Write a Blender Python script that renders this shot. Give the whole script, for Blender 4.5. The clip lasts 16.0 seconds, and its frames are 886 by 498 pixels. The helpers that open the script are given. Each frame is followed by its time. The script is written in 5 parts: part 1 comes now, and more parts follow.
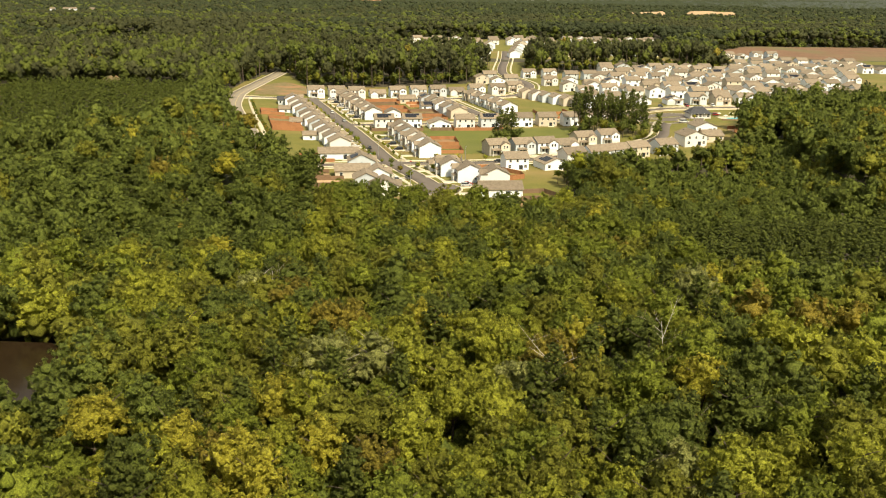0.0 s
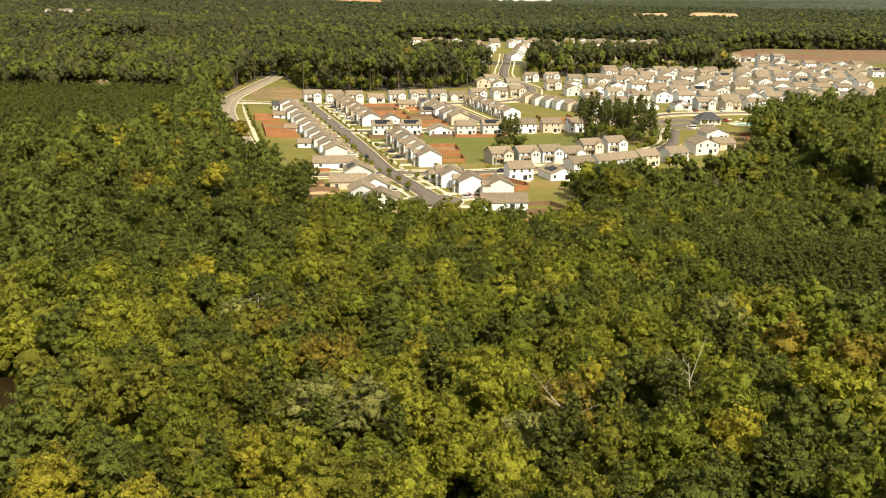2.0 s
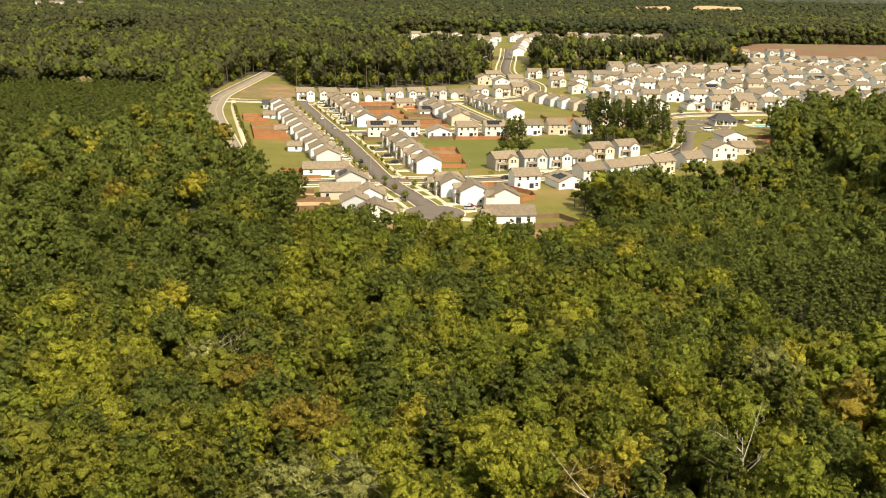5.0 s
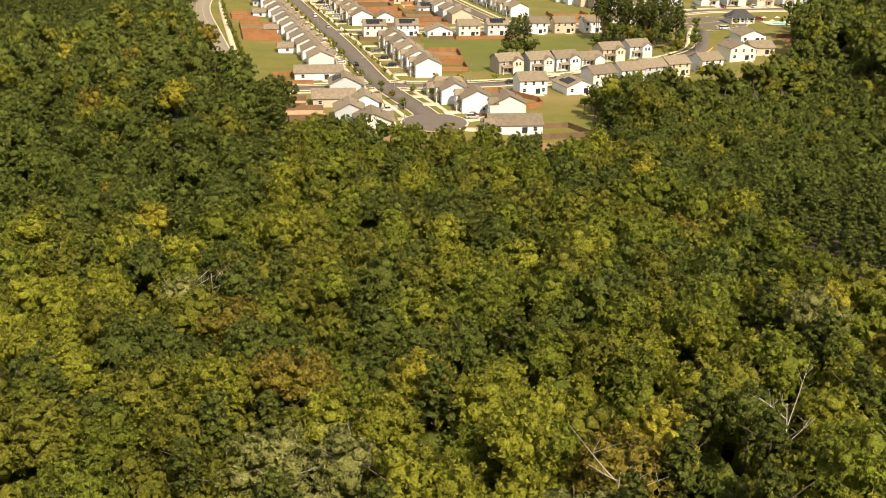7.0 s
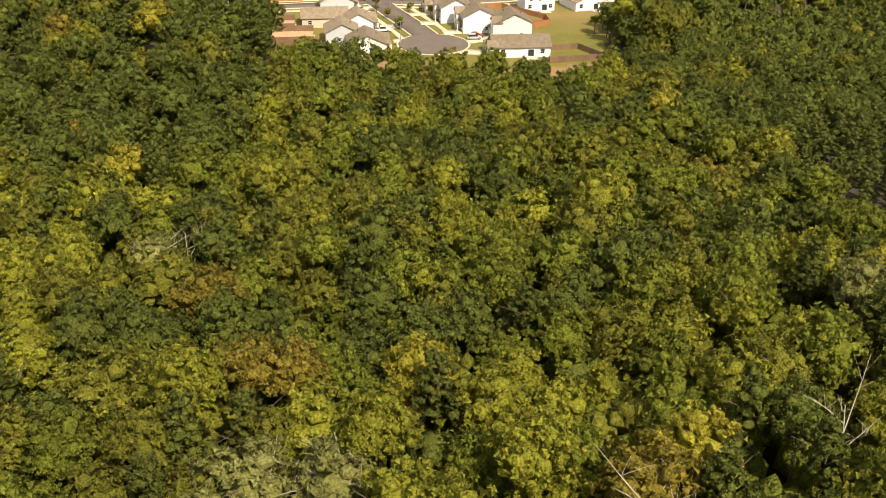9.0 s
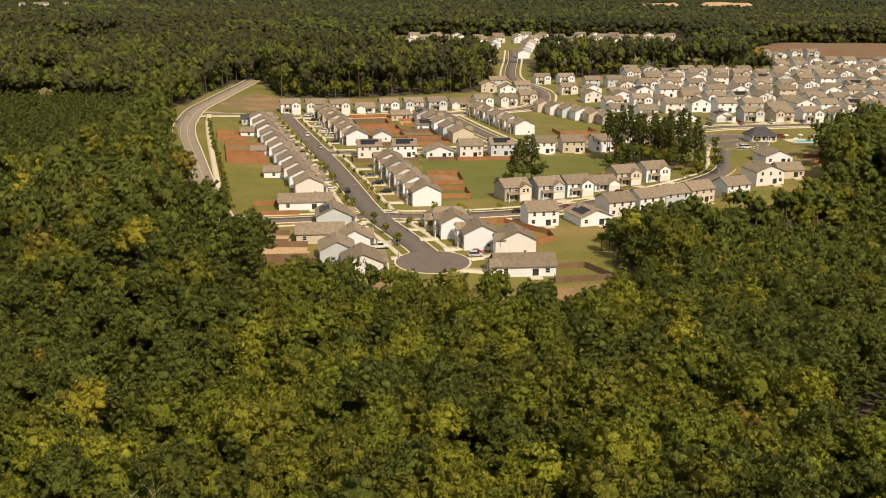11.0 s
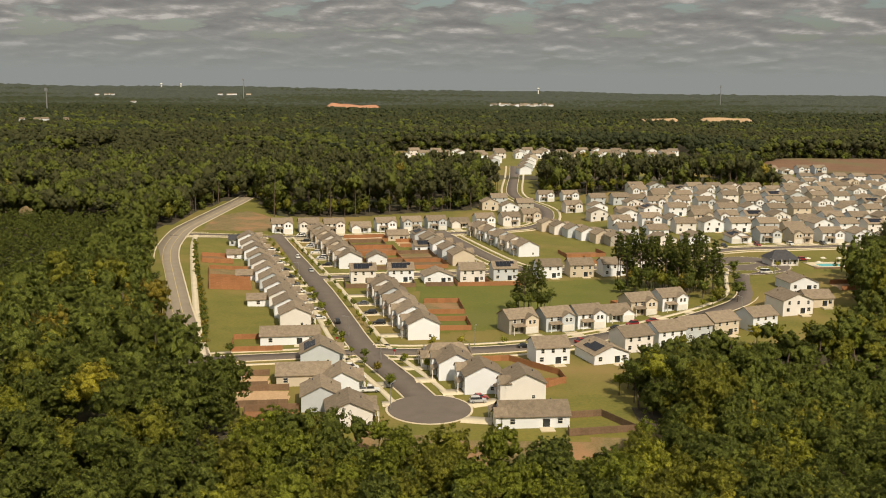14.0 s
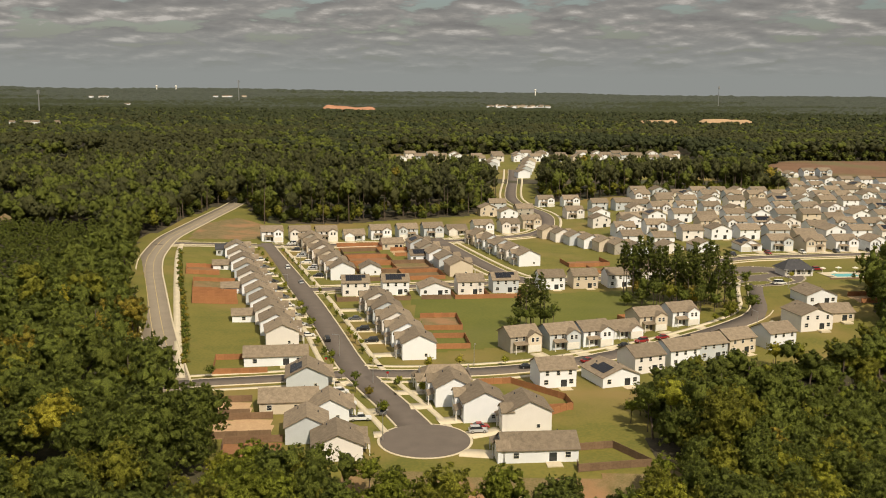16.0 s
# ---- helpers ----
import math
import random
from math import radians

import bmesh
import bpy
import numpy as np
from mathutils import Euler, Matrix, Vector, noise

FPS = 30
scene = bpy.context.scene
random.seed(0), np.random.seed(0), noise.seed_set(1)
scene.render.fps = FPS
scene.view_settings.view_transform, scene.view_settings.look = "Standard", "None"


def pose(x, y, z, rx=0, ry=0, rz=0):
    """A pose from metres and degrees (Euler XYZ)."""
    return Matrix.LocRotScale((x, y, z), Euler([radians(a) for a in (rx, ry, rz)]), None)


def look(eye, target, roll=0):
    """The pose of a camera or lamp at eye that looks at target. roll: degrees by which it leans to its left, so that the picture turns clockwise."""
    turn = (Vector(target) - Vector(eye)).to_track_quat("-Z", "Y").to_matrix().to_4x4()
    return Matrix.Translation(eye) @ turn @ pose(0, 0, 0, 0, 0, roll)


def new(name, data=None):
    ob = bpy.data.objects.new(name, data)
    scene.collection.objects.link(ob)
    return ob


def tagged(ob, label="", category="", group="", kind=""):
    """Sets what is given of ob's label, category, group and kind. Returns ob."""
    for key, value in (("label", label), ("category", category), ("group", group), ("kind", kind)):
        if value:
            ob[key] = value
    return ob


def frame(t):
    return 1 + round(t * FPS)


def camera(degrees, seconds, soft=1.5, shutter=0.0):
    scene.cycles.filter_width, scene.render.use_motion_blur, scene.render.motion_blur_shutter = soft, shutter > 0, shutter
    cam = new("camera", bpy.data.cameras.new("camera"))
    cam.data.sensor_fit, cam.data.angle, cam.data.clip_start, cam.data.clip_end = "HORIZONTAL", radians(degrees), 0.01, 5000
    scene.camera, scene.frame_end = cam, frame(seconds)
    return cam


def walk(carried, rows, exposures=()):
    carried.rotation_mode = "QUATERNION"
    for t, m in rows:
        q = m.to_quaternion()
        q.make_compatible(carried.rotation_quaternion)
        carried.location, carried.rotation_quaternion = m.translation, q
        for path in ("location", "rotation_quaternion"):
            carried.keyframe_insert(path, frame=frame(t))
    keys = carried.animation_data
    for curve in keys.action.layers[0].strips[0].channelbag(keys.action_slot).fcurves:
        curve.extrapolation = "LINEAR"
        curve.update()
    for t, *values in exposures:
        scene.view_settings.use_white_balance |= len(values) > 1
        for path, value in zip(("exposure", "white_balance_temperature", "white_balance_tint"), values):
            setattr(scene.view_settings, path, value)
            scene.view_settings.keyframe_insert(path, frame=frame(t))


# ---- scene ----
cam = camera(47.6, 16.0, soft=1.0)
PATH = [
    (0, (1.317, -176.001, 84.739), (1.32, -174.071, 84.215), 1.0),
    (0.5, (1.112, -170.523, 84.7), (1.116, -168.592, 84.177), 1.0),
    (1, (1.02, -165.039, 84.672), (1.024, -163.108, 84.15), 1.0),
    (1.5, (1.015, -159.531, 84.651), (1.02, -157.6, 84.128), 1.0),
    (2, (1.021, -154.045, 84.628), (1.024, -152.114, 84.106), 1.0),
    (2.5, (0.993, -148.589, 84.623), (0.997, -146.659, 84.101), 1.0),
    (3, (0.92, -143.165, 84.624), (0.924, -141.235, 84.101), 1.0),
    (3.5, (0.808, -137.757, 84.599), (0.812, -135.827, 84.076), 0.9),
    (3.7, (0.756, -135.568, 84.595), (0.761, -133.638, 84.07), 0.9),
    (5.8, (0.264, -112.37, 84.526), (0.27, -110.451, 83.965), 1.2),
    (6, (0.219, -110.2, 84.522), (0.226, -108.288, 83.935), 1.1),
    (6.5, (0.106, -104.86, 84.493), (0.115, -102.971, 83.835), 1.1),
    (7, (0.047, -99.571, 84.455), (0.057, -97.711, 83.722), 1.0),
    (7.5, (-0.032, -94.251, 84.448), (-0.02, -92.422, 83.639), 0.9),
    (8, (-0.154, -88.859, 84.451), (-0.138, -87.064, 83.568), 0.8),
    (8.2, (-0.16, -86.657, 84.455), (-0.143, -84.877, 83.543), 0.7),
    (10.3, (0.711, -63.104, 84.554), (0.715, -61.245, 83.819), 0.6),
    (10.5, (0.762, -60.865, 84.556), (0.766, -58.983, 83.877), 0.6),
    (11, (0.893, -55.325, 84.538), (0.895, -53.4, 83.997), 0.7),
    (11.5, (0.988, -49.781, 84.532), (0.988, -47.825, 84.116), 0.6),
    (12, (1.13, -44.128, 84.525), (1.128, -42.156, 84.191), 0.7),
    (12.5, (1.228, -38.426, 84.504), (1.226, -36.454, 84.176), 0.7),
    (13, (1.335, -32.792, 84.497), (1.332, -30.819, 84.169), 0.7),
    (13.5, (1.477, -27.297, 84.501), (1.475, -25.324, 84.174), 0.7),
    (14, (1.543, -21.923, 84.501), (1.541, -19.95, 84.175), 0.7),
    (14.5, (1.519, -16.519, 84.558), (1.517, -14.545, 84.233), 0.7),
    (15, (1.507, -11.015, 84.618), (1.506, -9.042, 84.293), 0.6),
    (15.5, (1.552, -5.472, 84.623), (1.553, -3.499, 84.299), 0.6),
    (16, (1.582, 0.142, 84.627), (1.586, 2.116, 84.304), 0.6),
]
EXPOSURES = ((0, 0.44, 6450, 5), (3.5, 0.52, 6450, 7), (6, 0.49, 6500, 9), (7, 0.43, 6500, 11), (8.2, 0.56, 6500, 11), (10.3, 0.12, 6500, 15), (11, -0.08, 6500, 15), (12, -0.18, 6450, 11), (16, -0.15, 6450, 11))
walk(cam, [(t, look(eye, target, roll)) for t, eye, target, roll in PATH], EXPOSURES)

# ---- world, sun ----
SUN_AZ, SUN_EL = 153.0, 47.0      # compass degrees from +y clockwise, elevation


def link(nt, a, b):
    nt.links.new(a, b)


def build_world():
    w = bpy.data.worlds.new("sky")
    scene.world = w
    w.use_nodes = True
    nt = w.node_tree
    nt.nodes.clear()
    out = nt.nodes.new("ShaderNodeOutputWorld")
    bg = nt.nodes.new("ShaderNodeBackground")
    sky = nt.nodes.new("ShaderNodeTexSky")
    sky.sky_type, sky.sun_disc = "NISHITA", False
    sky.sun_elevation, sky.sun_rotation = radians(SUN_EL), radians(SUN_AZ)
    sky.air_density, sky.dust_density = 1.2, 2.0
    dim = nt.nodes.new("ShaderNodeVectorMath")
    dim.operation = "SCALE"
    dim.inputs["Scale"].default_value = 0.075
    link(nt, sky.outputs[0], dim.inputs[0])
    # rows of broken cloud, by compass bearing and height over the horizon
    tc = nt.nodes.new("ShaderNodeTexCoord")
    sep = nt.nodes.new("ShaderNodeSeparateXYZ")
    link(nt, tc.outputs["Generated"], sep.inputs[0])
    up = nt.nodes.new("ShaderNodeMath")
    up.operation = "MAXIMUM"
    up.inputs[1].default_value = 0.006
    link(nt, sep.outputs[2], up.inputs[0])
    high_up = nt.nodes.new("ShaderNodeMath")
    high_up.operation = "ADD"
    high_up.inputs[1].default_value = 0.20
    link(nt, up.outputs[0], high_up.inputs[0])
    com = nt.nodes.new("ShaderNodeCombineXYZ")
    for k in (0, 1):
        over = nt.nodes.new("ShaderNodeMath")
        over.operation = "DIVIDE"
        link(nt, sep.outputs[k], over.inputs[0])
        link(nt, high_up.outputs[0], over.inputs[1])
        link(nt, over.outputs[0], com.inputs[k])

    def cloud(scale, detail, shift):
        mp = nt.nodes.new("ShaderNodeMapping")
        mp.inputs["Location"].default_value = (4.2, 1.3 + shift, 0)
        n = nt.nodes.new("ShaderNodeTexNoise")
        n.inputs["Scale"].default_value = scale
        n.inputs["Detail"].default_value = detail
        n.inputs["Roughness"].default_value = 0.54
        link(nt, com.outputs[0], mp.inputs[0])
        link(nt, mp.outputs[0], n.inputs["Vector"])
        return n.outputs[0]

    def spread(value, lo, hi):
        r = nt.nodes.new("ShaderNodeMapRange")
        r.inputs["From Min"].default_value, r.inputs["From Max"].default_value = lo, hi
        link(nt, value, r.inputs[0])
        return r.outputs[0]

    thick, behind = cloud(4.6, 7, 0.0), cloud(4.6, 7, 0.07)
    cover = spread(thick, 0.39, 0.46)
    # a cloud is lit where it stands clear of what lies behind it
    rim = nt.nodes.new("ShaderNodeMath")
    rim.operation = "SUBTRACT"
    link(nt, thick, rim.inputs[0])
    link(nt, behind, rim.inputs[1])
    tone = nt.nodes.new("ShaderNodeValToRGB")
    e = tone.color_ramp.elements
    e[0].color, e[1].color = (0.222, 0.214, 0.200, 1), (0.56, 0.525, 0.47, 1)
    e.new(0.5).color = (0.285, 0.275, 0.252, 1)
    e.new(0.72).color = (0.355, 0.336, 0.302, 1)
    link(nt, spread(rim.outputs[0], -0.17, 0.19), tone.inputs[0])
    # broken cloud is brighter overhead, as under any such sky
    high = nt.nodes.new("ShaderNodeMapRange")
    high.inputs["From Min"].default_value, high.inputs["From Max"].default_value = 0.12, 0.9
    high.inputs["To Min"].default_value, high.inputs["To Max"].default_value = 1.0, 2.2
    link(nt, sep.outputs[2], high.inputs[0])
    bright = nt.nodes.new("ShaderNodeVectorMath")
    bright.operation = "SCALE"
    link(nt, tone.outputs[0], bright.inputs[0])
    link(nt, high.outputs[0], bright.inputs["Scale"])
    mix = nt.nodes.new("ShaderNodeMix")
    mix.data_type = "RGBA"
    link(nt, cover, mix.inputs[0])
    link(nt, dim.outputs[0], mix.inputs[6])
    link(nt, bright.outputs[0], mix.inputs[7])
    # the low sky is a grey veil
    veil = nt.nodes.new("ShaderNodeMapRange")
    veil.inputs["From Min"].default_value, veil.inputs["From Max"].default_value = 0.008, 0.055
    veil.inputs["To Min"].default_value, veil.inputs["To Max"].default_value = 1.0, 0.0
    link(nt, sep.outputs[2], veil.inputs[0])
    low = nt.nodes.new("ShaderNodeMix")
    low.data_type = "RGBA"
    low.inputs[7].default_value = (0.305, 0.318, 0.297, 1)
    link(nt, veil.outputs[0], low.inputs[0])
    link(nt, mix.outputs[2], low.inputs[6])
    link(nt, low.outputs[2], bg.inputs[0])
    bg.inputs[1].default_value = 1.0
    link(nt, bg.outputs[0], out.inputs[0])


build_world()
sun = new("sun", bpy.data.lights.new("sun", "SUN"))
sun.data.energy, sun.data.angle, sun.data.color = 4.85, radians(0.6), (1.0, 0.855, 0.635)
_az, _el = radians(SUN_AZ), radians(SUN_EL)
SUN_FROM = Vector((math.sin(_az) * math.cos(_el), math.cos(_az) * math.cos(_el), math.sin(_el)))
sun.matrix_world = look(SUN_FROM * 300, (0, 0, 0))

# ---- materials ----
MATS = {}


def surface(name, a, b, scale=1.0, rough=0.8, bump=0.0, spread=0.0, fine=8.0, coords="Object", metal=0.0, c=None):
    """A two-scale mix of colours a and b; spread: how far single objects differ; c: a third colour in large stains."""
    if name in MATS:
        return MATS[name]
    m = bpy.data.materials.new(name)
    m.use_nodes = True
    nt = m.node_tree
    p = nt.nodes["Principled BSDF"]
    p.inputs["Roughness"].default_value, p.inputs["Metallic"].default_value = rough, metal
    tc = nt.nodes.new("ShaderNodeTexCoord")
    n1, n2 = nt.nodes.new("ShaderNodeTexNoise"), nt.nodes.new("ShaderNodeTexNoise")
    n1.inputs["Scale"].default_value, n2.inputs["Scale"].default_value = scale, scale * fine
    n1.inputs["Detail"].default_value, n2.inputs["Detail"].default_value = 5, 3
    for n in (n1, n2):
        link(nt, tc.outputs[coords], n.inputs["Vector"])
    add = nt.nodes.new("ShaderNodeMath")
    add.operation = "ADD"
    link(nt, n1.outputs[0], add.inputs[0])
    link(nt, n2.outputs[0], add.inputs[1])
    rng = nt.nodes.new("ShaderNodeMapRange")
    rng.inputs["From Min"].default_value, rng.inputs["From Max"].default_value = 0.72, 1.28
    link(nt, add.outputs[0], rng.inputs[0])
    mix = nt.nodes.new("ShaderNodeMix")
    mix.data_type = "RGBA"
    mix.inputs[6].default_value, mix.inputs[7].default_value = (*a, 1), (*b, 1)
    link(nt, rng.outputs[0], mix.inputs[0])
    col = mix.outputs[2]
    if c:
        n3 = nt.nodes.new("ShaderNodeTexNoise")
        n3.inputs["Scale"].default_value, n3.inputs["Detail"].default_value = scale * 0.23, 4
        link(nt, tc.outputs[coords], n3.inputs["Vector"])
        r3 = nt.nodes.new("ShaderNodeMapRange")
        r3.inputs["From Min"].default_value, r3.inputs["From Max"].default_value = 0.5, 0.66
        link(nt, n3.outputs[0], r3.inputs[0])
        mx = nt.nodes.new("ShaderNodeMix")
        mx.data_type = "RGBA"
        mx.inputs[7].default_value = (*c, 1)
        link(nt, r3.outputs[0], mx.inputs[0])
        link(nt, col, mx.inputs[6])
        col = mx.outputs[2]
    if spread:
        oi = nt.nodes.new("ShaderNodeObjectInfo")
        r = nt.nodes.new("ShaderNodeMapRange")
        r.inputs["To Min"].default_value, r.inputs["To Max"].default_value = 1 - spread, 1 + spread
        link(nt, oi.outputs["Random"], r.inputs[0])
        hsv = nt.nodes.new("ShaderNodeHueSaturation")
        link(nt, r.outputs[0], hsv.inputs["Value"])
        link(nt, col, hsv.inputs["Color"])
        col = hsv.outputs[0]
    link(nt, col, p.inputs["Base Color"])
    if bump:
        bp = nt.nodes.new("ShaderNodeBump")
        bp.inputs["Strength"].default_value, bp.inputs["Distance"].default_value = 0.6, bump
        link(nt, add.outputs[0], bp.inputs["Height"])
        link(nt, bp.outputs[0], p.inputs["Normal"])
    MATS[name] = m
    return m


def foliage(name, a, b, c, cut=0.78):
    """Leaves: colour differs by spray, by clump and by tree; c: the odd turned clump above cut. The mesh carries the crown's own
    outward direction, so that sprays shade as one soft mass, roughened by fine leaf relief."""
    m = bpy.data.materials.new(name)
    m.use_nodes = True
    nt = m.node_tree
    p = nt.nodes["Principled BSDF"]
    p.inputs["Roughness"].default_value = 0.6
    p.inputs["Specular IOR Level"].default_value = 0.18
    geo, oi, at, out = (nt.nodes.new(k) for k in ("ShaderNodeNewGeometry", "ShaderNodeObjectInfo", "ShaderNodeAttribute", "ShaderNodeAttribute"))
    at.attribute_name, out.attribute_name = "tint", "outward"
    n, fine = nt.nodes.new("ShaderNodeTexNoise"), nt.nodes.new("ShaderNodeTexNoise")
    n.inputs["Scale"].default_value, n.inputs["Detail"].default_value = 0.5, 2
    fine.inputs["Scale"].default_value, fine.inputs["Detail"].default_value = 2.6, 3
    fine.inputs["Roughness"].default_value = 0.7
    for q in (n, fine):
        link(nt, geo.outputs["Position"], q.inputs["Vector"])

    def math_node(op, u, v):
        k = nt.nodes.new("ShaderNodeMath")
        k.operation = op
        for i, w in enumerate((u, v)):
            if isinstance(w, float):
                k.inputs[i].default_value = w
            else:
                link(nt, w, k.inputs[i])
        return k.outputs[0]

    spray = math_node("MULTIPLY", geo.outputs["Random Per Island"], 0.45)
    leafy = math_node("MULTIPLY", fine.outputs[0], 0.9)
    total = math_node("ADD", math_node("ADD", spray, leafy), n.outputs[0])
    r = nt.nodes.new("ShaderNodeMapRange")
    r.inputs["From Min"].default_value, r.inputs["From Max"].default_value = 0.75, 1.65
    link(nt, total, r.inputs[0])
    ramp = nt.nodes.new("ShaderNodeValToRGB")
    e = ramp.color_ramp.elements
    e[0].color, e[1].color = (*a, 1), (*c, 1)
    e.new(cut).color = (*b, 1)
    link(nt, r.outputs[0], ramp.inputs[0])
    val = nt.nodes.new("ShaderNodeMapRange")
    val.inputs["From Max"].default_value = 2.0
    val.inputs["To Min"].default_value, val.inputs["To Max"].default_value = 0.76, 1.24
    link(nt, math_node("ADD", oi.outputs["Random"], at.outputs["Fac"]), val.inputs[0])
    # leaf-scale tone, darker in the relief's hollows: self-shadow painted into the colour
    shade_grain = nt.nodes.new("ShaderNodeMapRange")
    shade_grain.inputs["From Min"].default_value, shade_grain.inputs["From Max"].default_value = 0.36, 0.66
    shade_grain.inputs["To Min"].default_value, shade_grain.inputs["To Max"].default_value = 0.62, 1.5
    link(nt, fine.outputs[0], shade_grain.inputs[0])
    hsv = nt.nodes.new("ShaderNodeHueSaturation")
    link(nt, math_node("MULTIPLY", val.outputs[0], shade_grain.outputs[0]), hsv.inputs["Value"])
    link(nt, ramp.outputs[0], hsv.inputs["Color"])
    link(nt, hsv.outputs[0], p.inputs["Base Color"])
    turn = nt.nodes.new("ShaderNodeVectorTransform")
    turn.vector_type, turn.convert_from, turn.convert_to = "NORMAL", "OBJECT", "WORLD"
    link(nt, out.outputs["Vector"], turn.inputs[0])
    bump = nt.nodes.new("ShaderNodeBump")
    bump.inputs["Strength"].default_value, bump.inputs["Distance"].default_value = 1.0, 0.6
    link(nt, fine.outputs[0], bump.inputs["Height"])
    link(nt, turn.outputs[0], bump.inputs["Normal"])
    link(nt, bump.outputs[0], p.inputs["Normal"])
    tr = nt.nodes.new("ShaderNodeBsdfTranslucent")
    link(nt, hsv.outputs[0], tr.inputs[0])
    ms = nt.nodes.new("ShaderNodeMixShader")
    ms.inputs[0].default_value = 0.32
    link(nt, p.outputs[0], ms.inputs[1])
    link(nt, tr.outputs[0], ms.inputs[2])
    link(nt, ms.outputs[0], nt.nodes["Material Output"].inputs[0])
    return m


def glass():
    m = bpy.data.materials.new("window_glass")
    m.use_nodes = True
    p = m.node_tree.nodes["Principled BSDF"]
    p.inputs["Base Color"].default_value = (0.03, 0.035, 0.04, 1)
    p.inputs["Roughness"].default_value, p.inputs["Specular IOR Level"].default_value = 0.12, 0.6
    return m


GLASS = glass()
FOREST_FLOOR = surface("forest_floor", (0.035, 0.03, 0.018), (0.09, 0.07, 0.035), 0.12, 0.95, coords="Object", c=(0.05, 0.06, 0.02))
LAWN = surface("lawn", (0.112, 0.116, 0.016), (0.182, 0.158, 0.026), 0.09, 0.95, fine=14, c=(0.225, 0.164, 0.048))
FIELD = surface("mown_field", (0.098, 0.112, 0.012), (0.138, 0.140, 0.018), 0.05, 0.95, fine=20, c=(0.13, 0.13, 0.03))
ROUGH_GRASS = surface("rough_grass", (0.13, 0.11, 0.035), (0.24, 0.17, 0.08), 0.3, 0.95, bump=0.3, c=(0.30, 0.17, 0.08))
CLAY = surface("red_clay", (0.225, 0.104, 0.045), (0.30, 0.148, 0.066), 0.2, 0.95, c=(0.14, 0.115, 0.045))
BROWN_EARTH = surface("brown_earth", (0.15, 0.082, 0.042), (0.21, 0.118, 0.064), 0.06, 0.95, c=(0.15, 0.12, 0.05))
SAND = surface("bare_soil", (0.42, 0.27, 0.15), (0.52, 0.36, 0.20), 0.2, 0.95)
ASPHALT = surface("asphalt", (0.122, 0.10, 0.082), (0.158, 0.13, 0.106), 0.25, 0.9, fine=30)
OLD_ASPHALT = surface("worn_asphalt", (0.24, 0.20, 0.15), (0.30, 0.255, 0.19), 0.2, 0.9, fine=30)
CONCRETE = surface("concrete", (0.55, 0.48, 0.34), (0.66, 0.58, 0.42), 0.4, 0.85)
ROOF = surface("roof_shingles", (0.160, 0.126, 0.086), (0.280, 0.222, 0.154), 0.9, 0.9, spread=0.2, fine=6)
DARK_ROOF = surface("dark_roof_shingles", (0.04, 0.04, 0.045), (0.07, 0.07, 0.075), 0.9, 0.85)
TRIM = surface("white_trim", (0.72, 0.70, 0.64), (0.80, 0.78, 0.72), 1.0, 0.6)
SOLAR = surface("solar_panel", (0.006, 0.007, 0.012), (0.012, 0.013, 0.02), 2.0, 0.25)
FENCE = surface("fence_wood", (0.29, 0.128, 0.05), (0.37, 0.175, 0.075), 1.5, 0.85, spread=0.12)
FENCE_OLD = surface("weathered_fence_wood", (0.15, 0.095, 0.055), (0.225, 0.145, 0.085), 1.5, 0.9, spread=0.12)
LANE_PAINT = surface("worn_yellow_paint", (0.50, 0.38, 0.14), (0.62, 0.50, 0.24), 1.0, 0.8)
BARK = surface("bark", (0.07, 0.052, 0.036), (0.15, 0.115, 0.085), 1.2, 0.95, bump=0.05)
PALE_BARK = surface("pale_bare_wood", (0.42, 0.37, 0.30), (0.58, 0.52, 0.44), 1.2, 0.9)
WALLS = {k: surface("siding_" + k, a, b, 0.5, 0.7, spread=0.05) for k, a, b in (
    ("white", (0.77, 0.80, 0.84), (0.82, 0.85, 0.89)), ("cream", (0.72, 0.69, 0.66), (0.78, 0.75, 0.71)),
    ("tan", (0.58, 0.50, 0.39), (0.64, 0.56, 0.44)), ("blue", (0.50, 0.54, 0.57), (0.56, 0.60, 0.63)),
    ("grey", (0.36, 0.33, 0.28), (0.42, 0.39, 0.33)))}
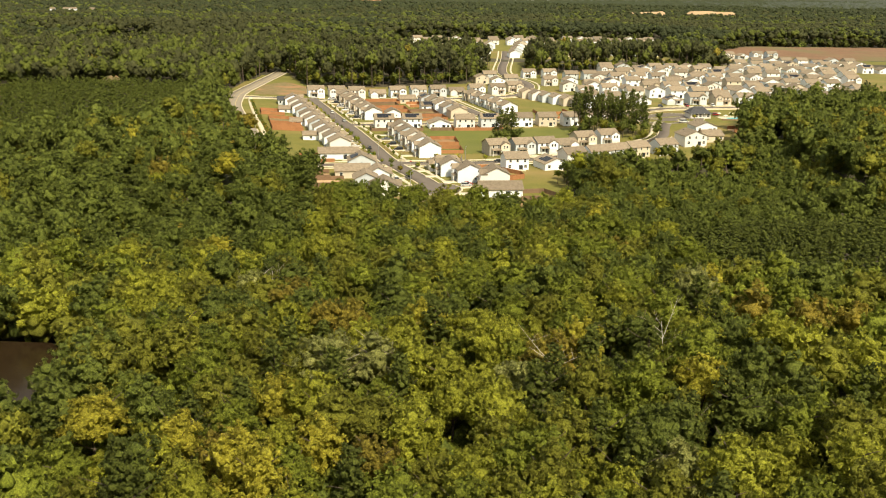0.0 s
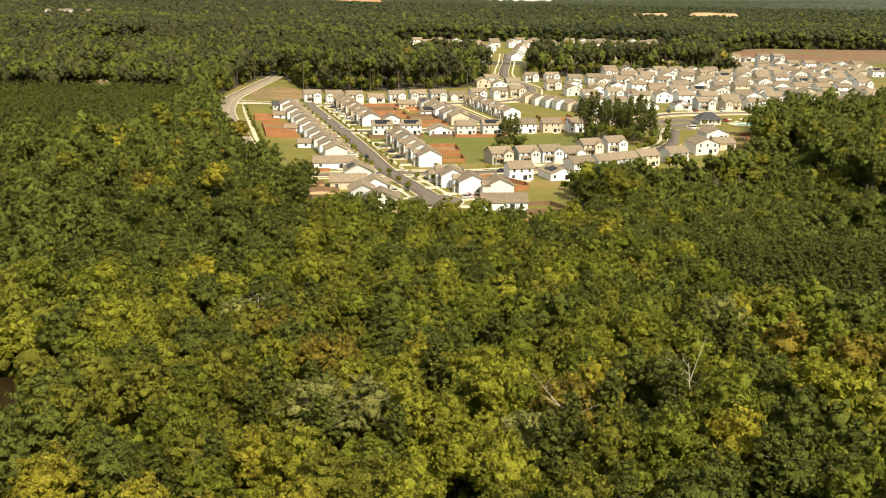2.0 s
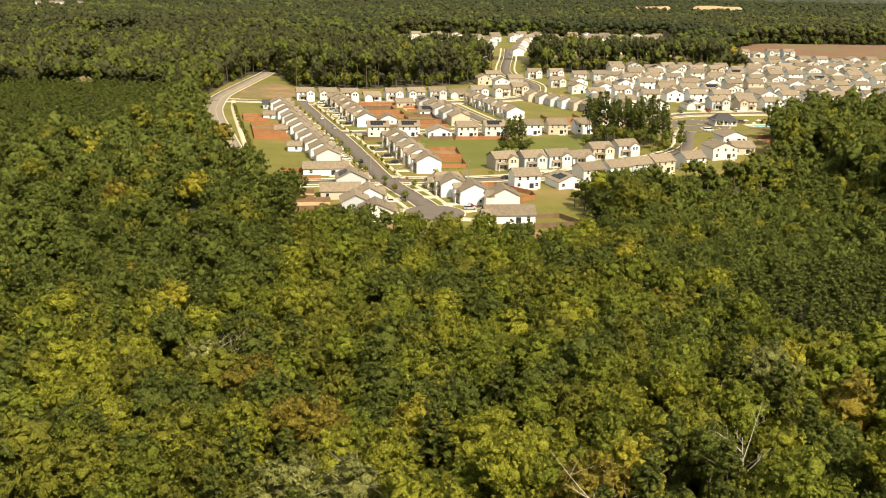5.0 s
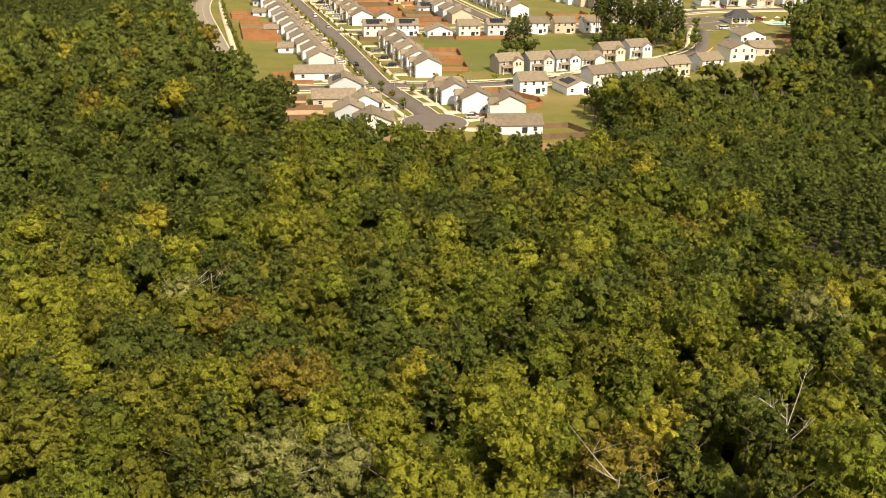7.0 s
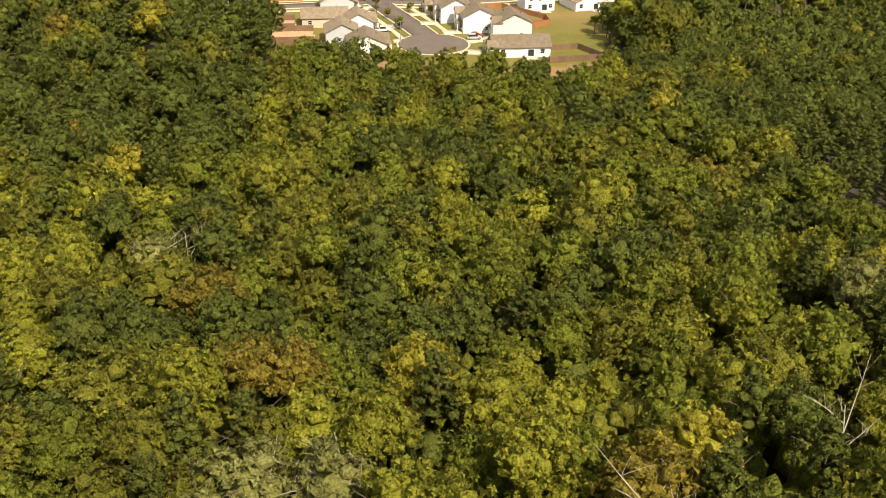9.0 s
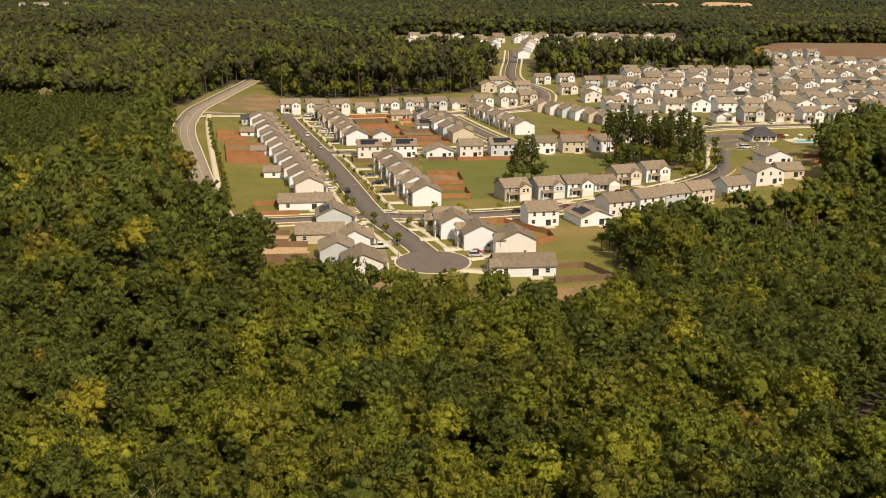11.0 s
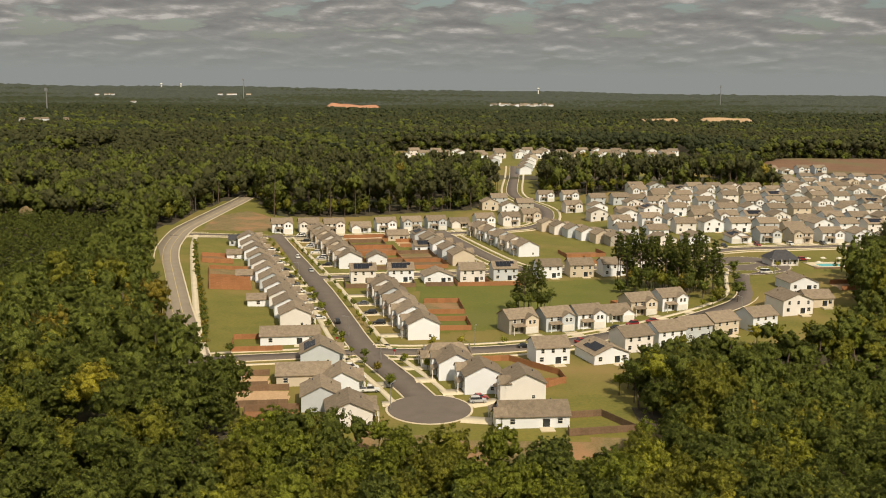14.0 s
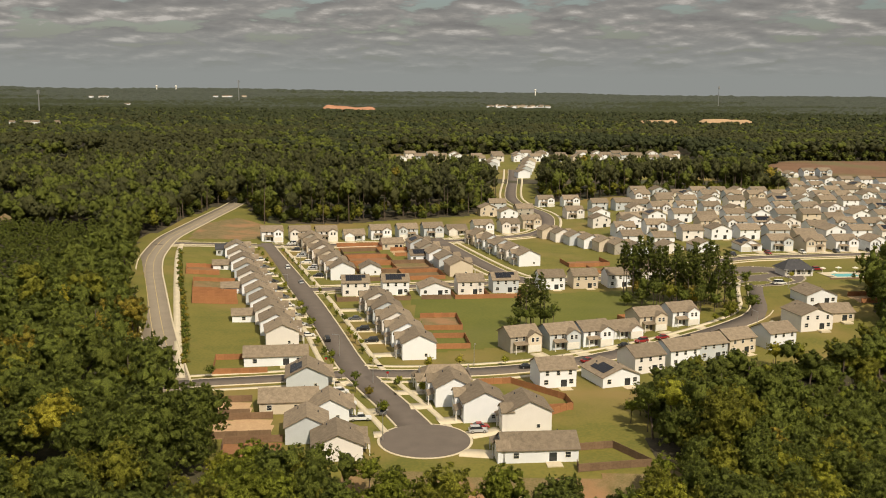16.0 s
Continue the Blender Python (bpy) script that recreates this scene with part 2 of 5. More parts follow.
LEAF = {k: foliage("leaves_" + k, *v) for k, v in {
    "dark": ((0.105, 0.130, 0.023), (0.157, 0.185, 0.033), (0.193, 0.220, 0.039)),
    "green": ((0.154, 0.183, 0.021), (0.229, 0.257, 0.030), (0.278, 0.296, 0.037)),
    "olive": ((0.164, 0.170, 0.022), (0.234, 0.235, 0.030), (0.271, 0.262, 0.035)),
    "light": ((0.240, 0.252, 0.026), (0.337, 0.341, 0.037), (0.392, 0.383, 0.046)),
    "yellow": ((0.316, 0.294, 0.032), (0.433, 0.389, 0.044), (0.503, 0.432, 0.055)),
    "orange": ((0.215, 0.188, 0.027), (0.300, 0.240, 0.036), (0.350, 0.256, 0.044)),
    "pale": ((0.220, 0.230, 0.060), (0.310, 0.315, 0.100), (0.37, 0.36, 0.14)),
    # distance haze and cloud shade are painted into the next three leaf colours
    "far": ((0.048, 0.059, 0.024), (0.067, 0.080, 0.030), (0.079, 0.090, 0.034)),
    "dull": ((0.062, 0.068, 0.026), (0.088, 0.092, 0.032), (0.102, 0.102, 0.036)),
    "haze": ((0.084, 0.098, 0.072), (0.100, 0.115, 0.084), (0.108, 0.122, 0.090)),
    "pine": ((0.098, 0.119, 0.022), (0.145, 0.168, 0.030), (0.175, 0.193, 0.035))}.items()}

# ---- terrain ----
KY = (-600, -100, 20, 100, 150, 185, 215, 260, 420, 700, 850, 1000, 1150, 1600, 3000, 4000, 5200)
KZ = (-2, -2, -1, -5.5, -9, -7.5, -0.8, 0, 0, 2, 3, 9, 9, 2, 2, 13, 28)


def smooth(a, b, x):
    s = np.clip((x - a) / (b - a), 0, 1)
    return s * s * (3 - 2 * s)


def hollow_at(x, y):
    return smooth(64, 84, x) * (1 - smooth(140, 172, x)) * smooth(2, 26, 262 + 0.62 * (x - 58) - y) * smooth(120, 190, y)


def terrain(x, y):
    x, y = np.asarray(x, float), np.asarray(y, float)
    z = np.interp(y, KY, KZ)
    back = smooth(280, 400, y) * (1 - smooth(600, 900, y))
    hollow = hollow_at(x, y)
    z = z * (1 - hollow) - 10 * hollow
    z = z + 0.055 * np.clip(x, -90, 90) * (1 - smooth(120, 195, y))
    return z + 6 * smooth(70, 150, x) * back + 5 * smooth(50, 140, -x) * back


CLEARING = [(-47, 213), (-5, 203), (50, 208), (58, 262), (76, 281), (100, 288), (128, 303), (148, 322), (159, 348), (167, 382), (186, 404),
            (206, 430), (345, 455), (470, 560), (560, 900), (640, 1085), (365, 1060), (305, 965), (268, 835), (258, 748), (200, 744), (142, 736), (76, 712), (82, 1000), (30, 1000),
            (40, 700), (20, 640), (-100, 578), (-118, 625), (-127, 655), (-139, 655), (-146, 600), (-151, 505), (-146, 470),
            (-124, 395), (-106, 335), (-92, 300), (-80, 270), (-69, 247), (-58, 228)]

SECOND = [(-45, 830), (240, 830), (270, 1130), (-70, 1100)]


def inside(poly, x, y):
    x, y = np.asarray(x, float), np.asarray(y, float)
    r = np.zeros(x.shape, bool)
    for (ax, ay), (bx, by) in zip(poly, poly[1:] + poly[:1]):
        if ay != by:
            r ^= ((ay > y) != (by > y)) & (x < (bx - ax) * (y - ay) / (by - ay) + ax)
    return r


def cleared(x, y):
    return inside(CLEARING, x, y) | inside(SECOND, x, y)


def mesh_from(name, verts, faces, mats, index=None, shade=False):
    me = bpy.data.meshes.new(name)
    verts, faces = np.asarray(verts, np.float32), np.asarray(faces, np.int32)
    k = faces.shape[1]
    me.vertices.add(len(verts))
    me.vertices.foreach_set("co", verts.ravel())
    me.loops.add(faces.size)
    me.loops.foreach_set("vertex_index", faces.ravel())
    me.polygons.add(len(faces))
    me.polygons.foreach_set("loop_start", np.arange(0, faces.size, k, dtype=np.int32))
    for m in mats:
        me.materials.append(m)
    if index is not None:
        me.polygons.foreach_set("material_index", np.asarray(index, np.int32))
    if shade:
        me.polygons.foreach_set("use_smooth", np.ones(len(faces), bool))
    me.update(calc_edges=True)
    return me


def sheet(name, xs, ys, lift, mat, label, mask=None):
    gx, gy = np.meshgrid(xs, ys)
    z = terrain(gx, gy) + lift
    v = np.stack([gx, gy, z], -1).reshape(-1, 3)
    nx, ny = len(xs), len(ys)
    i = (np.arange(ny - 1)[:, None] * nx + np.arange(nx - 1)).ravel()
    f = np.stack([i, i + 1, i + nx + 1, i + nx], -1)
    if mask is not None:
        cx, cy = v[f][:, :, 0].mean(1), v[f][:, :, 1].mean(1)
        f = f[mask(cx, cy)]
        used = np.unique(f)
        back = np.zeros(len(v), int)
        back[used] = np.arange(len(used))
        v, f = v[used], back[f]
    return tagged(new(name, mesh_from(name, v, f, [mat], shade=True)), label, name.replace("_", " "), kind="structure")


def steps(*runs):
    return np.unique(np.concatenate([np.arange(*r) for r in runs]))


sheet("ground", steps((-4800, -400, 200), (-400, 400, 8), (400, 4801, 200)), steps((-600, -60, 60), (-60, 760, 8), (760, 1600, 40), (1600, 5201, 200)),
      0.0, FOREST_FLOOR, "brown leaf-littered woodland ground rolling to the horizon")
sheet("lawn", np.arange(-200, 560, 4.0), np.arange(200, 1140, 4.0), 0.06, LAWN, "sunlit mown olive-green lawns between the houses",
      lambda x, y: (inside(CLEARING, x, y) & (y < 905)) | inside(SECOND, x, y))
MOUND = [(-128, 508), (-98, 518), (-92, 536), (-100, 572), (-118, 590), (-132, 560)]
sheet("rough_slope", np.arange(-134, -90, 2.0), np.arange(504, 594, 2.0), 0.12, ROUGH_GRASS, "rust-coloured rough grass slope beside the junction",
      lambda x, y: inside(MOUND, x, y))
FIELD_POLY = [(0, 312), (20, 318), (60, 345), (96, 362), (95, 392), (85, 412), (60, 410), (28, 398), (-10, 392), (-6, 350)]
sheet("mown_field", np.arange(-14, 100, 2.0), np.arange(308, 416, 2.0), 0.10, FIELD, "deep green mown common between the back yards",
      lambda x, y: inside(FIELD_POLY, x, y))
BANK_POLY = [(-20, 216), (10, 211), (52, 214), (60, 225), (56, 210), (20, 199), (-20, 203)]
sheet("rough_bank", np.arange(-24, 64, 2.0), np.arange(196, 230, 2.0), 0.12, ROUGH_GRASS, "dry rust and straw coloured rough grass bank",
      lambda x, y: inside(BANK_POLY, x, y))
sheet("bare_field", np.arange(240, 660, 6.0), np.arange(860, 1100, 6.0), 0.12, BROWN_EARTH, "bare reddish-brown graded earth behind the far houses",
      lambda x, y: inside(CLEARING, x, y) & (x > 240) & (y > 925 - 0.12 * (x - 300)))


def curve_points(pts, step=3.0):
    """An even, softly rounded line through pts."""
    p = np.array(pts, float)
    for _ in range(2):
        q = [p[0]]
        for a, b in zip(p[:-1], p[1:]):
            q += [a * 0.75 + b * 0.25, a * 0.25 + b * 0.75]
        q.append(p[-1])
        p = np.array(q)
    d = np.r_[0, np.cumsum(np.hypot(*np.diff(p, axis=0).T))]
    t = np.linspace(0, d[-1], max(2, int(d[-1] / step)))
    return np.stack([np.interp(t, d, p[:, 0]), np.interp(t, d, p[:, 1])], -1)


ROAD_LINES = []


def on_road(q):
    return any(np.hypot(*(line - q).T).min() < half for line, half in ROAD_LINES)


def ribbon(name, pts, width, lift, mat, label, offset=0.0, depth=0.25, step=3.0, kind="structure", yields=False):
    p = curve_points(pts, step)
    tan = np.gradient(p, axis=0)
    tan /= np.linalg.norm(tan, axis=1)[:, None]
    nor = np.stack([tan[:, 1], -tan[:, 0]], -1)
    rows = []
    for s, dz in ((-0.5, -depth), (-0.5, 0), (0.5, 0), (0.5, -depth)):
        q = p + nor * (offset + s * width)
        rows.append(np.c_[q, terrain(p[:, 0], p[:, 1]) + lift + dz])
    v = np.stack(rows, 1).reshape(-1, 3)
    f = []
    for i in range(len(p) - 1):
        if yields and on_road((p[i] + p[i + 1]) / 2 + nor[i] * offset):
            continue
        for j in range(3):
            a = i * 4 + j
            f.append((a, a + 4, a + 5, a + 1))
    if not f:
        return None
    return tagged(new(name, mesh_from(name, v, f, [mat])), label, name.replace("_", " "), kind=kind)


def disc(name, cx, cy, r, lift, mat, label, n=40, sx=1.0):
    a = np.linspace(0, 2 * np.pi, n, endpoint=False)
    top = np.c_[cx + r * sx * np.cos(a), cy + r * np.sin(a)]
    z = terrain(top[:, 0], top[:, 1])
    bm = bmesh.new()
    u = [bm.verts.new((x, y, zz + lift)) for (x, y), zz in zip(top, z)]
    d = [bm.verts.new((x, y, zz + lift - 0.3)) for (x, y), zz in zip(top, z)]
    bm.faces.new(u)
    for i in range(n):
        bm.faces.new((u[i], d[i], d[(i + 1) % n], u[(i + 1) % n]))
    me = bpy.data.meshes.new(name)
    bm.to_mesh(me)
    bm.free()
    me.materials.append(mat)
    return tagged(new(name, me), label, name.replace("_", " "), kind="structure")


MAIN = [(-1.5, 233), (-6.2, 247), (-15.2, 268), (-25, 293), (-37, 340), (-55, 406), (-86, 500), (-90, 513)]
WEST = [(-24, 287), (-40, 282), (-68, 276), (-84, 271)]
EAST = [(-22, 288), (-7, 286.5), (27, 293), (57, 310), (104, 345.5), (121, 361), (127, 388), (132, 404)]
CROSS = [(-53, 408), (-40, 411), (0, 420), (40, 431), (100, 446), (122, 452)]
MIDDLE = [(40, 431), (28, 448), (1, 535), (-2, 548)]
TOP = [(-140, 490), (-128, 493), (-88, 507), (-60, 520), (0, 536), (28, 547), (58, 566), (67, 606), (70, 650), (58, 690), (52, 730), (56, 790), (63, 864), (68, 940)]
FRONT = [(112, 452), (148, 463), (230, 480), (330, 500)]
HIGHWAY = [(-70, 262), (-94, 331), (-106, 368), (-129, 440), (-136, 486), (-138.5, 512), (-137, 546), (-135, 594), (-133, 635), (-134, 690)]
for line, wd in ((MAIN, 8.4), (WEST, 7.2), (EAST, 8.0), (CROSS, 7.6), (MIDDLE, 8.0), (TOP, 8.0), (FRONT, 7.6), (HIGHWAY, 10.5)):
    ROAD_LINES.append((curve_points(line, 0.5), wd / 2))
ROAD_LINES.append((np.array([(-1.8, 232.5)]), 11.0))
for lane, (nm, line, wd) in enumerate((("road_main", MAIN, 8.4), ("road_west", WEST, 7.2), ("road_east", EAST, 8.0), ("road_cross", CROSS, 7.6),
                     ("road_middle", MIDDLE, 8.0), ("road_top", TOP, 8.0), ("road_front", FRONT, 7.6))):
    ribbon(nm, line, wd, 0.20 - 0.012 * lane, ASPHALT, "brown-grey residential asphalt street with concrete kerbs")
    for side in (-1, 1):
        ribbon("kerb_" + nm[5:], line, 0.5, 0.28, CONCRETE, "pale concrete kerb along the street", offset=side * (wd / 2 + 0.25), yields=True, step=1.5)
        ribbon("sidewalk_" + nm[5:], line, 1.7, 0.24, CONCRETE, "pale sunlit concrete sidewalk beside the street", offset=side * (wd / 2 + 4.0), yields=True, step=1.5)
disc("cul_de_sac_kerb", -1.8, 232.5, 11.6, 0.17, CONCRETE, "pale concrete kerb round the turning circle")
disc("cul_de_sac", -1.8, 232.5, 11.0, 0.24, ASPHALT, "brown-grey asphalt turning circle at the street's end")
ribbon("highway", HIGHWAY, 10.5, 0.16, OLD_ASPHALT, "light worn grey asphalt through road")
for side in (-1, 1):
    ribbon("highway_kerb", HIGHWAY, 0.6, 0.26, CONCRETE, "pale concrete kerb of the through road", offset=side * 5.5)
    ribbon("highway_line", HIGHWAY, 0.18, 0.18, LANE_PAINT, "worn yellow lane line on the through road", offset=side * 1.7, depth=0.01)
ribbon("highway_sidewalk", [(-74, 280), (-86, 321.5), (-121, 455), (-128, 492)], 2.4, 0.22, CONCRETE, "broad pale concrete path beside the through road", offset=1.0)


# ---- small builders ----
def part(name, bm, mat, parent, label=""):
    me = bpy.data.meshes.new(name)
    bm.to_mesh(me)
    bm.free()
    for m in mat if isinstance(mat, (list, tuple)) else [mat]:
        me.materials.append(m)
    ob = new(name, me)
    ob.parent = parent
    return tagged(ob, label)


def thing(name, m, label, category, group=""):
    e = new(name)
    e.empty_display_size = 0.5
    e.matrix_basis = m
    return tagged(e, label, category, group)


def add_box(bm, x0, x1, y0, y1, z0, z1):
    v = [bm.verts.new(c) for c in ((x0, y0, z0), (x1, y0, z0), (x1, y1, z0), (x0, y1, z0), (x0, y0, z1), (x1, y0, z1), (x1, y1, z1), (x0, y1, z1))]
    for f in ((3, 2, 1, 0), (4, 5, 6, 7), (0, 1, 5, 4), (1, 2, 6, 5), (2, 3, 7, 6), (3, 0, 4, 7)):
        bm.faces.new([v[i] for i in f])


def box(*a):
    bm = bmesh.new()
    add_box(bm, *a)
    return bm


SHARED = {}


def shared_part(key, name, make, mat, parent, m=None, label=""):
    """A part whose mesh is made once for each key."""
    if key not in SHARED:
        bm = make()
        me = bpy.data.meshes.new(name)
        bm.to_mesh(me)
        bm.free()
        me.materials.append(mat)
        SHARED[key] = me
    ob = new(name, SHARED[key])
    ob.parent = parent
    if m is not None:
        ob.matrix_basis = m
    return tagged(ob, label)


# ---- trees ----
rng = np.random.default_rng(7)
OCTA = np.array([(1, 0, 0), (0, 1, 0), (-1, 0, 0), (0, -1, 0), (0, 0, 1), (0, 0, -1)], float)
OCTA_F = np.array([(0, 1, 4), (1, 2, 4), (2, 3, 4), (3, 0, 4), (1, 0, 5), (2, 1, 5), (3, 2, 5), (0, 3, 5)])


def ico(level):
    bm = bmesh.new()
    bmesh.ops.create_icosphere(bm, subdivisions=level, radius=1.0)
    bm.verts.index_update()
    v, f = np.array([tuple(q.co) for q in bm.verts]), np.array([[q.index for q in g.verts] for g in bm.faces])
    bm.free()
    return v, f


ICO, ICO_F = ico(1)
BALL, BALL_F = ico(2)


def unit(n, low=-0.35):
    """n directions, none far below the level."""
    z = rng.uniform(low, 1, n)
    a = rng.uniform(0, 2 * np.pi, n)
    r = np.sqrt(1 - z * z)
    return np.stack([r * np.cos(a), r * np.sin(a), z], -1)


def unify(v):
    return v / (np.linalg.norm(v, axis=1)[:, None] + 1e-6)


def crown(boughs, clumps, sprays, size, shape, fine=True):
    """Triangles of a crown about 1 wide (radius) over the trunk's top at 0: boughs carry clumps, and clumps carry small leaf sprays
    round a leafy heart. shape: 'round', 'tall' or 'pine'. Returns points, triangles and each point's outward direction."""
    V, F, O, base = [], [], [], 0
    up = {"round": 1.12, "tall": 1.5, "pine": 2.3}[shape]
    lump, lump_f = (ICO, ICO_F) if fine else (OCTA, OCTA_F)
    heart, span = np.array([0, 0, 0.45 if shape != "pine" else 0.9]), np.array([1, 1, up if shape != "pine" else 1.4])

    def put(v, f, o):
        nonlocal base
        V.append(v)
        F.append(f + base)
        O.append(o)
        base += len(v)

    def body(v, f, mid, pr, rough):
        w = v * pr * rng.uniform(1 - rough, 1 + rough, (len(v), 1)) + mid
        put(w, f, unify(unify(v / pr) * 0.75 + unify((w - heart) / span) * 0.45 + rng.normal(0, 0.12 if fine else 0.22, v.shape)))

    if shape != "pine":
        body(BALL if fine else ICO, BALL_F if fine else ICO_F, np.array([0, 0, 0.5 + 0.1 * up]), np.array([0.5, 0.5, 0.5 * up]) if fine else np.array([0.62, 0.62, 0.6 * up]), 0.3)
    for i in range(boughs):
        if shape == "pine":
            h = i / boughs
            rad = (1.0 - 0.75 * h) * rng.uniform(0.3, 0.7)
            a = i * 2.4 + rng.uniform(-0.4, 0.4)
            c = np.array([rad * np.cos(a), rad * np.sin(a), 0.1 + 2.3 * h])
            pr = np.array([1, 1, 0.62]) * rng.uniform(0.36, 0.50) * (1.1 - 0.5 * h)
        else:
            z = min(0.96, max(-0.5, 1 - 1.45 * (i + 0.5) / boughs + rng.uniform(-0.1, 0.1)))
            a = i * 2.39996 + rng.uniform(-0.4, 0.4)
            q = math.sqrt(1 - z * z)
            c = np.array([q * math.cos(a), q * math.sin(a), z * up]) * rng.uniform(0.5, 0.78) + np.array([0, 0, 0.5])
            pr = np.array([1, 1, 0.9]) * rng.uniform(0.27, 0.42) * math.sqrt(14 / max(8, boughs))
        body(lump, lump_f, c, pr * (0.52 if fine else 0.8), 0.4)
        for d in unit(clumps, -0.6):
            mid = c + d * pr * rng.uniform(0.6, 1.1)
            cr = pr.mean() * rng.uniform(0.34, 0.56)
            n = unify(unit(sprays, -0.5) + d * 0.55)
            pos = mid + n * cr * rng.uniform(0.2, 1.15, (sprays, 1))
            t1 = unify(np.cross(n + rng.normal(0, 0.6, n.shape), rng.normal(0, 1, n.shape)))
            t2 = unify(np.cross(n + rng.normal(0, 0.6, n.shape), t1))
            k = size * rng.uniform(0.55, 1.35, (sprays, 1))
            tri = np.stack([pos - t1 * k, pos + t1 * k * 0.6 + t2 * k * 0.8, pos + t1 * k * 0.4 - t2 * k * 0.9], 1).reshape(-1, 3)
            way = unify(n * 0.36 + d * 0.34 + unify((pos - heart) / span) * 0.85 + rng.normal(0, 0.26, n.shape))
            put(tri, np.arange(sprays)[:, None] * 3 + np.array([0, 1, 2]), np.repeat(way, 3, 0))
    return np.concatenate(V), np.concatenate(F), np.concatenate(O)


def trunk_mesh(r, h, limbs, mat, name="trunk", bare=False):
    """A tapered, slightly crooked trunk with limbs."""
    V, F = [], []

    def tube(a, b, ra, rb, bend):
        n, m = 6, 4
        a, b = np.array(a, float), np.array(b, float)
        d = (b - a) / np.linalg.norm(b - a)
        u = np.cross(d, (0.3, 0.9, 0.1))
        u /= np.linalg.norm(u)
        w = np.cross(d, u)
        start = sum(len(q) for q in V)
        ring = []
        for i in range(m + 1):
            t = i / m
            c = a + (b - a) * t + u * bend * math.sin(t * math.pi) + w * bend * 0.6 * math.sin(t * 5)
            rr = ra + (rb - ra) * t
            ring.append([c + rr * (u * math.cos(k * 2 * math.pi / n) + w * math.sin(k * 2 * math.pi / n)) for k in range(n)])
        V.append(np.array(ring).reshape(-1, 3))
        for i in range(m):
            for k in range(n):
                p, q = start + i * n + k, start + i * n + (k + 1) % n
                F.append((p, q, q + n, p + n))

    tube((0, 0, -0.6), (rng.uniform(-.3, .3), rng.uniform(-.3, .3), h), r, r * 0.4, 0.15)
    for i in range(limbs):
        z = h * rng.uniform(0.45 if not bare else 0.3, 0.95)
        a = i * 2.4 + rng.uniform(-.5, .5)
        ln = rng.uniform(0.18, 0.34) * h * (1.2 if bare else 1)
        tip = (math.cos(a) * ln, math.sin(a) * ln, z + ln * rng.uniform(0.5, 1.1))
        tube((0, 0, z), tip, r * 0.42, r * 0.1, 0.12)
        if bare:
            for k in range(3):
                s = rng.uniform(0.4, 0.8)
                p = np.array((0, 0, z)) * (1 - s) + np.array(tip) * s
                tube(p, p + np.array((rng.uniform(-1, 1), rng.uniform(-1, 1), rng.uniform(0.3, 1.3))) * ln * 0.4, r * 0.16, r * 0.05, 0.05)
    return mesh_from(name, np.concatenate(V), F, [mat], shade=True)


def tinted(me, value):
    at = me.attributes.new("tint", "FLOAT", "POINT")
    at.data.foreach_set("value", np.broadcast_to(np.asarray(value, np.float32), (len(me.vertices),)).copy())
    return me


def outward(me, ways):
    at = me.attributes.new("outward", "FLOAT_VECTOR", "POINT")
    at.data.foreach_set("vector", np.asarray(ways, np.float32).ravel())
    return me


def crown_data(name, v, f, o, mats):
    return outward(tinted(mesh_from(name, v, f, mats), 0.5), o)


# crowns and trunks that the single trees share; each is about 1 unit in radius and scaled by its tree
CROWNS = {"round": [crown_data("crown", *crown(14, 10, 15, 0.072, "round"), [LEAF["green"]]) for _ in range(7)],
          "tall": [crown_data("crown", *crown(15, 10, 15, 0.072, "tall"), [LEAF["green"]]) for _ in range(4)],
          "pine": [crown_data("crown", *crown(24, 4, 14, 0.085, "pine"), [LEAF["pine"]]) for _ in range(4)]}
SMALL = {k: [crown_data("crown", *crown(8, 5, 9, 0.095, k), [LEAF["pine" if k == "pine" else "green"]]) for _ in range(3)] for k in ("round", "tall")}
SMALL["pine"] = [crown_data("crown", *crown(17, 4, 10, 0.10, "pine"), [LEAF["pine"]]) for _ in range(4)]
TRUNKS = [trunk_mesh(0.24, 10.0, 5, BARK) for _ in range(3)]
PINE_TRUNKS = [trunk_mesh(0.24, 20.0, 4, BARK) for _ in range(2)]

TREE_WORDS = {
    "dark": "tall broadleaf tree with a dense dark green crown", "green": "tall broadleaf tree with a full mid-green crown", "olive": "tall broadleaf tree with a dull olive-green crown",
    "light": "broadleaf tree with a light yellow-green crown", "yellow": "broadleaf tree turning bright autumn yellow",
    "orange": "broadleaf tree turning rusty orange", "pale": "thin-leaved tree with a pale grey-green crown", "pine": "tall dark green pine on a bare trunk"}


